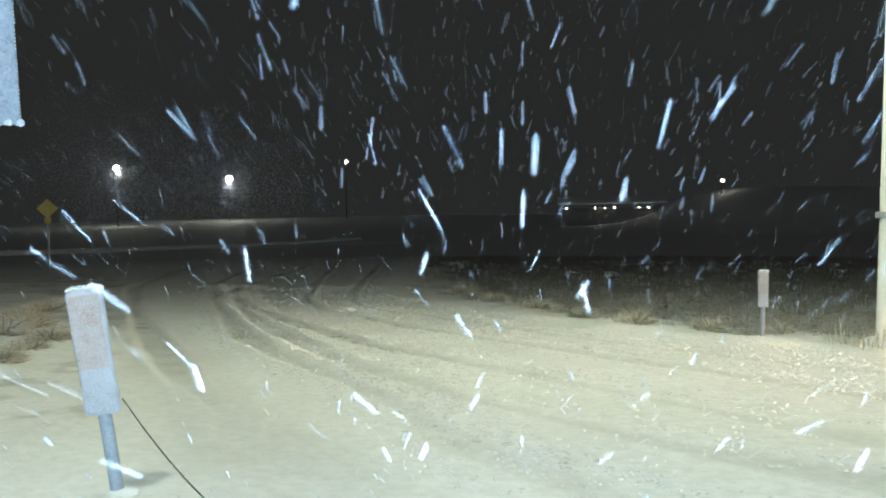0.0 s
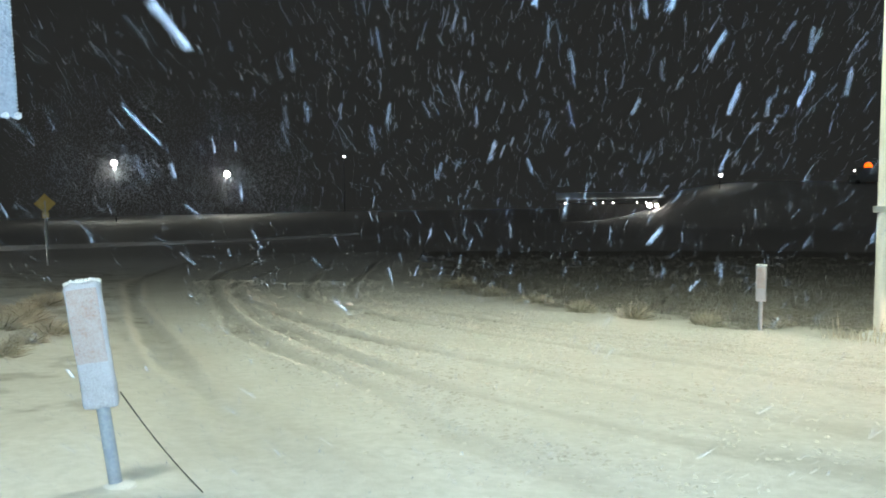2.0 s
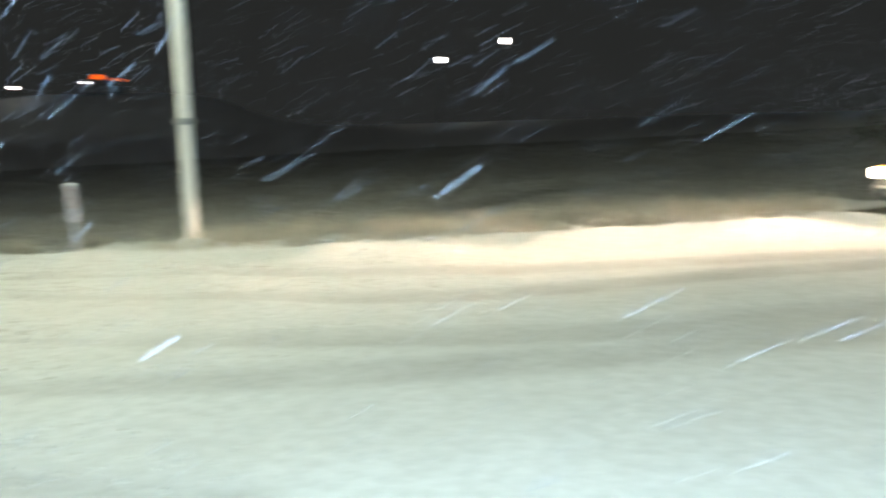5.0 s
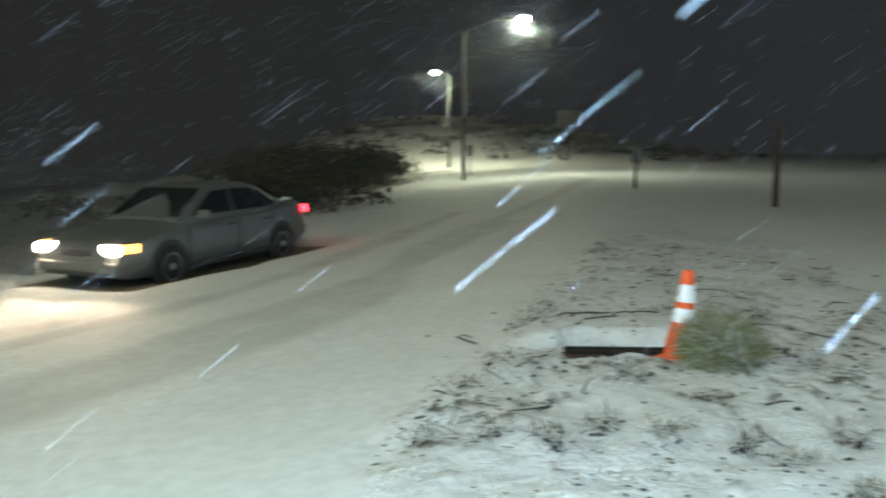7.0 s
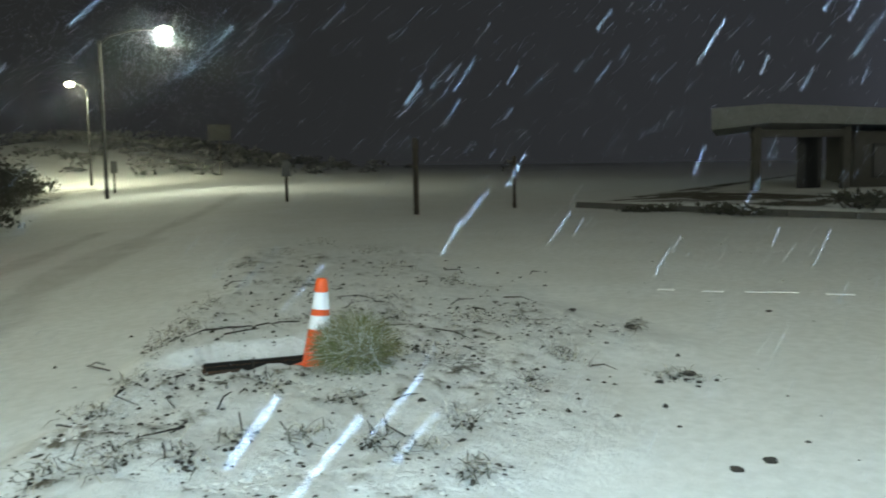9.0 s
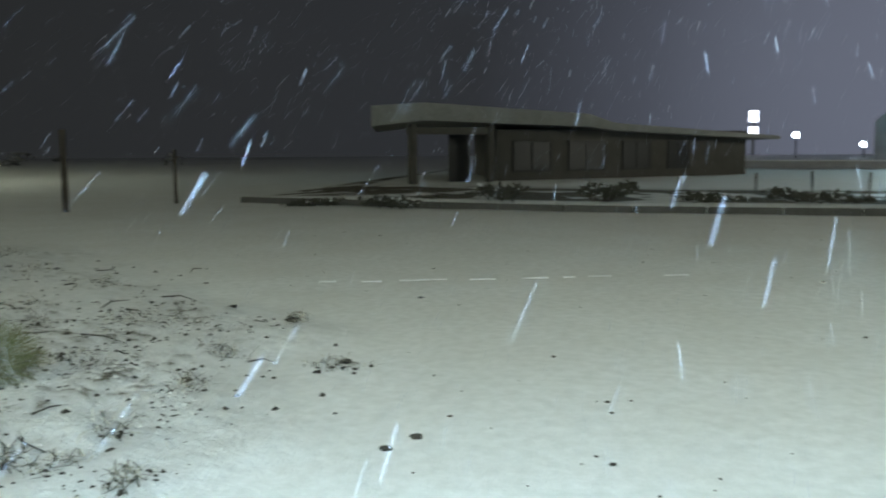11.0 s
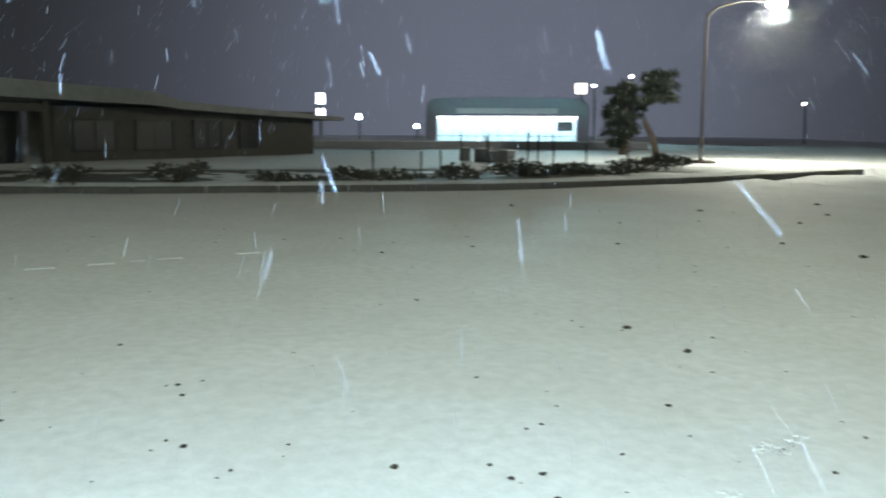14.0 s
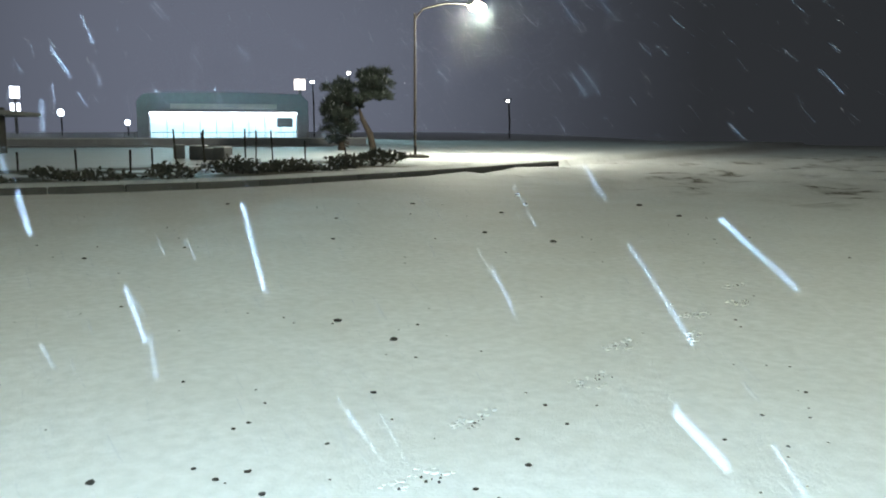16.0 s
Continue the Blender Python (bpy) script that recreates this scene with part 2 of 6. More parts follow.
# ---------------------------------------------------------------- materials
def material(name, color, rough=0.7, metal=0.0, grain=0.15, scale=20.0, bump=0.1, color2=None, stain=2.0, emit=None, strength=0.0):
    """A plain painted or natural surface with grain, stains and fine relief."""
    m = bpy.data.materials.new(name)
    m.use_nodes = True
    nt = m.node_tree
    n, l = nt.nodes, nt.links
    bs = n["Principled BSDF"]
    tc = n.new("ShaderNodeTexCoord")
    a, b = n.new("ShaderNodeTexNoise"), n.new("ShaderNodeTexNoise")
    a.inputs["Scale"].default_value, a.inputs["Detail"].default_value = scale, 6
    b.inputs["Scale"].default_value, b.inputs["Detail"].default_value = stain, 4
    l.new(tc.outputs["Object"], a.inputs[0]), l.new(tc.outputs["Object"], b.inputs[0])
    mix = n.new("ShaderNodeMixRGB")
    c2 = color2 or [c * (1 - 2 * grain) for c in color]
    mix.inputs[1].default_value, mix.inputs[2].default_value = (*color, 1), (*c2, 1)
    add = n.new("ShaderNodeMath")
    add.operation = "MULTIPLY"
    l.new(a.outputs[0], add.inputs[0]), l.new(b.outputs[0], add.inputs[1])
    ramp = n.new("ShaderNodeMapRange")
    ramp.inputs[1].default_value, ramp.inputs[2].default_value = 0.12, 0.42
    l.new(add.outputs[0], ramp.inputs[0]), l.new(ramp.outputs[0], mix.inputs[0])
    l.new(mix.outputs[0], bs.inputs["Base Color"])
    bs.inputs["Roughness"].default_value, bs.inputs["Metallic"].default_value = rough, metal
    if bump:
        bp = n.new("ShaderNodeBump")
        bp.inputs["Strength"].default_value, bp.inputs["Distance"].default_value = bump, 0.02
        l.new(a.outputs[0], bp.inputs["Height"]), l.new(bp.outputs[0], bs.inputs["Normal"])
    if emit:
        bs.inputs["Emission Color"].default_value, bs.inputs["Emission Strength"].default_value = (*emit, 1), strength
    return m


def ground_material():
    m = bpy.data.materials.new("snow_and_earth")
    m.use_nodes = True
    n, l = m.node_tree.nodes, m.node_tree.links
    bs = n["Principled BSDF"]
    tc = n.new("ShaderNodeTexCoord")

    def noise_at(scale, detail=6, rough=0.6):
        t = n.new("ShaderNodeTexNoise")
        t.inputs["Scale"].default_value, t.inputs["Detail"].default_value, t.inputs["Roughness"].default_value = scale, detail, rough
        l.new(tc.outputs["Object"], t.inputs[0])
        return t.outputs[0]

    def mixc(f, a, b):
        x = n.new("ShaderNodeMixRGB")
        for s, v in ((0, f), (1, a), (2, b)):
            if isinstance(v, tuple):
                x.inputs[s].default_value = v
            else:
                l.new(v, x.inputs[s])
        return x.outputs[0]

    def rng(v, a, b, c=0.0, d=1.0):
        x = n.new("ShaderNodeMapRange")
        for i, q in enumerate((a, b, c, d)):
            x.inputs[i + 1].default_value = q
        l.new(v, x.inputs[0])
        return x.outputs[0]

    def math_op(op, a, b):
        x = n.new("ShaderNodeMath")
        x.operation = op
        for s, v in ((0, a), (1, b)):
            if isinstance(v, float):
                x.inputs[s].default_value = v
            else:
                l.new(v, x.inputs[s])
        return x.outputs[0]

    fine, mid, broad, grit = noise_at(55), noise_at(9), noise_at(0.8, 3), noise_at(140, 3)
    snow = mixc(rng(mid, 0.35, 0.7), (0.80, 0.81, 0.82, 1), (0.66, 0.67, 0.67, 1))
    snow = mixc(rng(broad, 0.35, 0.7, 0.0, 0.35), snow, (0.60, 0.59, 0.56, 1))
    earth = mixc(rng(fine, 0.35, 0.65), (0.045, 0.038, 0.026, 1), (0.12, 0.10, 0.065, 1))
    earth = mixc(rng(grit, 0.6, 0.66), earth, (0.35, 0.35, 0.34, 1))
    at = n.new("ShaderNodeAttribute")
    at.attribute_name = "dirt_and_shade"
    edge = math_op("ADD", at.outputs["Fac"], math_op("MULTIPLY", math_op("SUBTRACT", fine, 0.5), 0.55))
    edge = math_op("ADD", edge, math_op("MULTIPLY", math_op("SUBTRACT", mid, 0.5), 0.35))
    crisp = rng(edge, 0.42, 0.62)
    soft = math_op("MULTIPLY", at.outputs["Fac"], 0.75)
    f = n.new("ShaderNodeMath")
    f.operation = "MAXIMUM"
    l.new(crisp, f.inputs[0]), l.new(soft, f.inputs[1])
    l.new(mixc(f.outputs[0], snow, earth), bs.inputs["Base Color"])
    bs.inputs["Roughness"].default_value = 0.75
    bs.inputs["Specular IOR Level"].default_value = 0.25
    ch = n.new("ShaderNodeAttribute")
    ch.attribute_name = "churned"
    lumps = noise_at(7.5, 6, 0.7)
    hgt = math_op("ADD", math_op("MULTIPLY", mid, 0.42), math_op("MULTIPLY", fine, 0.35))
    hgt = math_op("ADD", hgt, math_op("MULTIPLY", math_op("MULTIPLY", lumps, 10.0), ch.outputs["Fac"]))
    bp = n.new("ShaderNodeBump")
    bp.inputs["Strength"].default_value, bp.inputs["Distance"].default_value = 0.42, 0.035
    l.new(hgt, bp.inputs["Height"]), l.new(bp.outputs[0], bs.inputs["Normal"])
    return m


SNOW = material("packed_snow", (0.80, 0.81, 0.83), 0.7, 0, 0.08, 60, 0.5)
GROUND = ground_material()
CRUMB = material("soiled_snow_crumbs", (0.66, 0.66, 0.65), 0.85, 0, 0.15, 6, 0.3, (0.48, 0.47, 0.45), 1.5)
FROST = material("frosted_reflector", (0.52, 0.54, 0.62), 0.6, 0, 0.10, 90, 0.7, (0.36, 0.36, 0.42), 9)
FROST_AMBER = material("frosted_amber_sheeting", (0.48, 0.45, 0.48), 0.6, 0, 0.1, 80, 0.8, (0.40, 0.27, 0.24), 11)
POSTBLUE = material("blue_grey_post", (0.24, 0.28, 0.36), 0.6, 0, 0.15, 50, 0.3, (0.36, 0.40, 0.46), 6)
GALV = material("galvanised_steel", (0.42, 0.43, 0.44), 0.5, 0.6, 0.12, 40, 0.1)
DARKPOST = material("weathered_dark_wood", (0.055, 0.045, 0.035), 0.85, 0, 0.2, 30, 0.4)
WHITEPAINT = material("chalky_white_paint", (0.78, 0.76, 0.72), 0.6, 0, 0.06, 30, 0.2)
YELLOW = material("yellow_sign_sheeting", (0.40, 0.24, 0.02), 0.5, 0, 0.1, 20, 0.1, (0.55, 0.40, 0.12))
SIGNBACK = material("dull_sign_metal", (0.16, 0.16, 0.16), 0.6, 0.4, 0.15, 20, 0.1)
ORANGE = material("orange_cone_plastic", (0.85, 0.11, 0.02), 0.5, 0, 0.06, 25, 0.1)
BAND = material("reflective_white_collar", (0.86, 0.88, 0.92), 0.35, 0, 0.03, 60, 0.1)
RUST = material("rusted_steel", (0.10, 0.045, 0.02), 0.85, 0.2, 0.25, 30, 0.4, (0.035, 0.02, 0.012))
EARTH = material("dark_earth_clods", (0.040, 0.034, 0.026), 0.95, 0, 0.2, 40, 0.6)
DRYGRASS = material("frosted_straw_grass", (0.58, 0.56, 0.50), 0.85, 0, 0.2, 30, 0.2, (0.30, 0.27, 0.19))
LAMPPOST = material("weathered_lamp_post", (0.05, 0.05, 0.05), 0.7, 0.3, 0.15, 20, 0.1)
KERBSTONE = material("dark_wet_kerb_concrete", (0.13, 0.125, 0.115), 0.85, 0, 0.15, 14, 0.3)
GREENWEED = material("olive_tumbleweed", (0.16, 0.17, 0.06), 0.85, 0, 0.2, 30, 0.2, (0.10, 0.085, 0.045))
BRUSH = material("dark_roadside_brush", (0.050, 0.048, 0.035), 0.9, 0, 0.2, 12, 0.3, (0.10, 0.095, 0.075))
NEEDLES = material("conifer_needles", (0.030, 0.042, 0.030), 0.8, 0, 0.2, 18, 0.2, (0.055, 0.065, 0.055))
BARK = material("grey_brown_bark", (0.085, 0.065, 0.05), 0.9, 0, 0.2, 24, 0.5)
CARPAINT = material("dusty_silver_car_paint", (0.135, 0.140, 0.135), 0.45, 0.3, 0.08, 30, 0.03, (0.10, 0.10, 0.095))
RUBBER = material("black_rubber", (0.018, 0.018, 0.018), 0.85, 0, 0.2, 40, 0.2)
CHROME = material("brushed_alloy", (0.45, 0.45, 0.46), 0.35, 0.9, 0.05, 40, 0.02)
TRIM = material("black_plastic_trim", (0.02, 0.02, 0.021), 0.6, 0, 0.1, 40, 0.1)
CARGLASS = material("dark_car_glass", (0.012, 0.014, 0.015), 0.08, 0, 0.05, 10, 0.0)
HEADGLOW = material("lit_headlight_lens", (0.9, 0.85, 0.7), 0.2, 0, 0.02, 20, 0.0, None, 2, (1.0, 0.84, 0.60), 60)
AMBERGLOW = material("lit_amber_marker", (0.8, 0.4, 0.05), 0.3, 0, 0.02, 20, 0.0, None, 2, (1.0, 0.42, 0.06), 7)
TAILGLOW = material("lit_red_tail_lamp", (0.7, 0.03, 0.03), 0.3, 0, 0.02, 20, 0.0, None, 2, (1.0, 0.012, 0.02), 30)
LAMPGLOW = material("lit_sodium_lens", (0.9, 0.85, 0.7), 0.3, 0, 0.02, 20, 0.0, None, 2, (1.0, 0.90, 0.62), 30)
LAMPWHITE = material("lit_white_lens", (0.9, 0.9, 0.85), 0.3, 0, 0.02, 20, 0.0, None, 2, (1.0, 0.96, 0.86), 30)
COOLGLOW = material("lit_cool_lens", (0.8, 0.9, 1.0), 0.3, 0, 0.02, 20, 0.0, None, 2, (0.70, 0.88, 1.0), 24)
STOREGLOW = material("lit_shop_front", (0.75, 0.85, 0.9), 0.3, 0, 0.05, 3, 0.0, None, 1, (0.46, 0.84, 0.95), 0.85)
CANOPYGLOW = material("lit_canopy_soffit", (0.9, 0.9, 1.0), 0.3, 0, 0.05, 3, 0.0, None, 1, (0.90, 0.92, 1.0), 4.5)
SIGNGLOW = material("lit_sign_face", (0.9, 0.85, 0.8), 0.3, 0, 0.02, 20, 0.0, None, 2, (1.0, 0.90, 0.84), 3.0)
BLUEGLOW = material("lit_blue_white_sign_face", (0.8, 0.85, 1.0), 0.3, 0, 0.02, 20, 0.0, None, 2, (0.78, 0.84, 1.0), 6.0)
REDINK = material("red_sign_ink", (0.7, 0.08, 0.05), 0.5, 0, 0.02, 20, 0.0, None, 2, (1.0, 0.22, 0.16), 1.2)
BEACON = material("lit_amber_beacon", (0.9, 0.4, 0.05), 0.3, 0, 0.02, 20, 0.0, None, 2, (1.0, 0.12, 0.004), 2.4)
DUSTEDBRUSH = material("snow_dusted_bare_twigs", (0.30, 0.30, 0.30), 0.9, 0, 0.2, 2, 0.2, (0.12, 0.12, 0.11))
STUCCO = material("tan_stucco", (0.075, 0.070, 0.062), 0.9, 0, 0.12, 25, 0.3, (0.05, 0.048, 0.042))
PITCHBLACK = material("painted_drain_shade", (0.006, 0.005, 0.004), 1.0, 0, 0.1, 25, 0.0)
STOREWALL = material("pale_stucco_fascia", (0.38, 0.38, 0.41), 0.85, 0, 0.1, 6, 0.1)
DARKGLASS = material("unlit_window_glass", (0.010, 0.011, 0.012), 0.45, 0, 0.05, 8, 0.0)
ROOFING = material("snow_dusted_fascia", (0.21, 0.215, 0.21), 0.85, 0, 0.12, 8, 0.2, (0.16, 0.165, 0.16))
FLAKE = material("snow_flake", (0.62, 0.66, 0.80), 0.8, 0, 0.0, 10, 0.0)
FLAKE.node_tree.nodes["Principled BSDF"].inputs["Alpha"].default_value = 0.62
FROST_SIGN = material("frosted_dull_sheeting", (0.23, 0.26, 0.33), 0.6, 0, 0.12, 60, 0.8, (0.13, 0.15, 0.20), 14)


# ---------------------------------------------------------------- mesh helpers
def part(name, bm, mat, parent=None, label="", flat=False):
    """Links a bmesh as one mesh object under a thing or a part."""
    me = bpy.data.meshes.new(name)
    bm.to_mesh(me)
    bm.free()
    if not flat:
        me.shade_smooth()
        me.set_sharp_from_angle(angle=radians(38))
    me.materials.append(mat)
    ob = new(name, me)
    ob.parent = parent
    if label:
        tagged(ob, label)
    return ob


def thing(name, m, label, category, group="", kind=""):
    ob = new(name)
    ob.empty_display_size = 0.1
    ob.matrix_world = m
    return tagged(ob, label, category, group, kind)


def box(bm, x, y, z, sx, sy, sz, bevel=0.0, m=None, segments=2):
    """A box centred at x, y, z."""
    r = bmesh.ops.create_cube(bm, size=1.0, matrix=Matrix.Translation((x, y, z)) @ Matrix.Diagonal((sx, sy, sz, 1)))
    vs = r["verts"]
    if bevel:
        es = list({e for v in vs for e in v.link_edges})
        r = bmesh.ops.bevel(bm, geom=es, offset=bevel, segments=segments, profile=0.6, affect="EDGES", clamp_overlap=True)
        vs = list({v for f in r["faces"] for v in f.verts} | {v for v in vs if v.is_valid})
    if m is not None:
        bmesh.ops.transform(bm, matrix=m, verts=vs)
    return vs


def rod(bm, a, b, r1, r2=None, n=8, caps=True):
    """A tapered round bar from a to b."""
    a, b = Vector(a), Vector(b)
    d = b - a
    m = Matrix.Translation((a + b) / 2) @ d.to_track_quat("Z", "Y").to_matrix().to_4x4()
    bmesh.ops.create_cone(bm, cap_ends=caps, segments=n, radius1=r1, radius2=r1 if r2 is None else r2, depth=d.length, matrix=m)


def tube(bm, pts, radii, n=7):
    """A bent tapered bar through points."""
    rings = []
    pts = [Vector(p) for p in pts]
    for i, p in enumerate(pts):
        d = (pts[min(i + 1, len(pts) - 1)] - pts[max(i - 1, 0)]).normalized()
        q = d.to_track_quat("Z", "Y")
        r = radii[i] if isinstance(radii, (list, tuple)) else radii
        rings.append([bm.verts.new(p + q @ Vector((r * math.cos(k * math.tau / n), r * math.sin(k * math.tau / n), 0))) for k in range(n)])
    for a, b in zip(rings[:-1], rings[1:]):
        for k in range(n):
            bm.faces.new((a[k], a[(k + 1) % n], b[(k + 1) % n], b[k]))
    bm.faces.new(rings[0][::-1])
    bm.faces.new(rings[-1])


def turned(bm, profile, n=20, m=None):
    """A shape turned about z from (radius, height) pairs."""
    rings = [[bm.verts.new((r * math.cos(k * math.tau / n), r * math.sin(k * math.tau / n), z)) for k in range(n)] for r, z in profile]
    for a, b in zip(rings[:-1], rings[1:]):
        for k in range(n):
            bm.faces.new((a[k], a[(k + 1) % n], b[(k + 1) % n], b[k]))
    bm.faces.new(rings[0][::-1])
    bm.faces.new(rings[-1])
    if m is not None:
        bmesh.ops.transform(bm, matrix=m, verts=[v for r in rings for v in r])


# ---------------------------------------------------------------- ground
SURFACE = {}


def build_ground():
    """One sheet, fine near the middle, that reaches the horizon."""
    radii = [0.0]
    r = 0.35
    while r < 60:
        radii.append(r)
        r *= 1.0135 if r < 6 or r > 30 else 1.0085
    while r < 4000:
        radii.append(r)
        r *= 1.06
    radii = np.array(radii[1:])
    n = 1100
    # finer over the rutted bend, coarser behind
    deg = np.arange(0, 361)
    weight = np.cumsum(np.select([(deg > 118) & (deg < 172), (deg > 180) & (deg < 292)], [2.1, 0.25], 1.0))
    ang = np.interp(np.arange(n) / n, (weight - weight[0]) / (weight[-1] - weight[0]), np.radians(deg))
    rr, aa = np.meshgrid(radii, ang, indexing="ij")
    x, y = (rr * np.cos(aa)).ravel(), (rr * np.sin(aa)).ravel()
    rel, churned, dirt_and_shade = masks(x, y)
    z = terrain(x, y) + rel
    # raised earth behind the drain's mouth
    px, py = x - 4.90, y - 4.64
    u = px * 0.78 - py * 0.62
    v = px * 0.62 + py * 0.78
    z = z + 0.112 * smooth(0.03, 0.09, v) * smooth(1.6, 0.4, v) * smooth(1.05, 0.40, np.abs(u))
    pit = smooth(0.46, 0.40, np.abs(u)) * smooth(0.16, 0.10, v) * smooth(-0.45, -0.05, v)
    z = z - 0.11 * pit
    dirt_and_shade = np.maximum(dirt_and_shade, 0.45 * pit)
    SURFACE["radii"], SURFACE["z"], SURFACE["ang"] = np.log(radii), z.reshape(len(radii), n), np.append(ang, math.tau)
    verts = np.stack([x, y, z], 1)
    verts = np.concatenate([verts, [[0, 0, float(z[:n].mean())]]])
    dirt_and_shade = np.append(dirt_and_shade, 0)
    m = len(radii)
    i = np.arange(m - 1)[:, None] * n
    k = np.arange(n)[None]
    k2 = (k + 1) % n
    quads = np.stack([i + k, i + n + k, i + n + k2, i + k2], -1).reshape(-1, 4)
    me = bpy.data.meshes.new("ground")
    nv, nq = len(verts), len(quads)
    me.vertices.add(nv)
    me.vertices.foreach_set("co", verts.astype(np.float32).ravel())
    tris = np.stack([np.full(n, nv - 1), np.arange(n), (np.arange(n) + 1) % n], -1)
    loops = np.concatenate([quads.ravel(), tris.ravel()])
    me.loops.add(len(loops))
    me.loops.foreach_set("vertex_index", loops.astype(np.int32))
    me.polygons.add(nq + n)
    me.polygons.foreach_set("loop_start", np.concatenate([np.arange(nq) * 4, nq * 4 + np.arange(n) * 3]).astype(np.int32))
    me.update(calc_edges=True)
    me.validate()
    me.shade_smooth()
    me.attributes.new("dirt_and_shade", "FLOAT", "POINT").data.foreach_set("value", dirt_and_shade.astype(np.float32))
    me.attributes.new("churned", "FLOAT", "POINT").data.foreach_set("value", np.append(churned, 0).astype(np.float32))
    me.materials.append(GROUND)
    ob = new("ground", me)
    tagged(ob, "snow-covered road bend, verge and open lot with wheel tracks", "ground", kind="structure")
    return ob


ground = build_ground()


def gz(x, y):
    """Height of the finished snow at a place."""
    r = min(max(math.log(max(math.hypot(x, y), 0.36)), SURFACE["radii"][0]), SURFACE["radii"][-1] - 1e-6)
    i = int(np.searchsorted(SURFACE["radii"], r, side="right")) - 1
    f = (r - SURFACE["radii"][i]) / (SURFACE["radii"][i + 1] - SURFACE["radii"][i])
    zz = SURFACE["z"]
    n = zz.shape[1]
    k = float(np.interp(math.atan2(y, x) % math.tau, SURFACE["ang"], np.arange(n + 1)))
    j, g = int(k) % n, k - int(k)
    return float((zz[i, j] * (1 - g) + zz[i, (j + 1) % n] * g) * (1 - f) + (zz[i + 1, j] * (1 - g) + zz[i + 1, (j + 1) % n] * g) * f)


# ---------------------------------------------------------------- roadside markers
def marker_post(x, y, lean, turn, w, h, top, r, label):
    """A flat reflective marker plate caked with snow on a steel post."""
    t = thing("marker_post", pose(x, y, gz(x, y) - 0.02, 0, lean, turn), label, "road marker", "roadside marker posts")
    low = top - h
    bm = bmesh.new()
    tube(bm, [(0.0, 0, -0.2), (0.0, 0, 0.1), (0.0, 0, low * 0.6), (0.0, 0, low + 0.1)], [r, r, r, r], 10)
    part("post", bm, POSTBLUE, t)
    bm = bmesh.new()
    turned(bm, [(r * 3.2, -0.03), (r * 2.8, 0.012), (r * 2.0, 0.03), (r * 1.1, 0.045)], 12)
    part("foot_collar", bm, SNOW, t, "snow packed round the foot")
    bm = bmesh.new()
    box(bm, 0, -0.02, low + h / 2, w, 0.07, h, min(0.034, w * 0.2), None, 3)
    bmesh.ops.subdivide_edges(bm, edges=[e for e in bm.edges if e.calc_length() > 0.1], cuts=7, use_grid_fill=True)
    bm.normal_update()
    for v in bm.verts:
        v.co += v.normal * (0.007 * noise.noise(v.co * 14) + 0.004 * noise.noise(v.co * 45))
    plate = part("plate", bm, FROST, t, "rounded plate under a crust of frost")
    bm = bmesh.new()
    box(bm, 0, -0.060, low + h * 0.66, w * 0.84, 0.012, h * 0.58, 0.005)
    bmesh.ops.subdivide_edges(bm, edges=[e for e in bm.edges if e.calc_length() > 0.1], cuts=7, use_grid_fill=True)
    bm.normal_update()
    for v in bm.verts:
        v.co += v.normal * 0.004 * noise.noise(v.co * 40)
    part("reflector", bm, FROST_AMBER, plate, "pinkish amber sheeting under frost")
    bm = bmesh.new()
    for k in range(16):
        a = -w * 0.42 + w * 0.84 * k / 15
        bmesh.ops.create_icosphere(bm, subdivisions=1, radius=0.020 + 0.008 * random.random(), matrix=Matrix.Translation((a, -0.02 + 0.02 * random.random(), top - 0.010 + 0.006 * random.random())))
    part("snow_cap", bm, SNOW, plate, "ridge of snow on the plate's top")
    return t


random.seed(4)
marker_post(-5.52, 1.36, -6.5, 62, 0.212, 0.77, 1.285, 0.042, "leaning snow-caked reflector plate on a blue-grey steel post")
marker_post(-8.6, 11.9, 0.5, 38, 0.155, 0.57, 1.07, 0.032, "white reflector plate on a thin post by the snow bank")


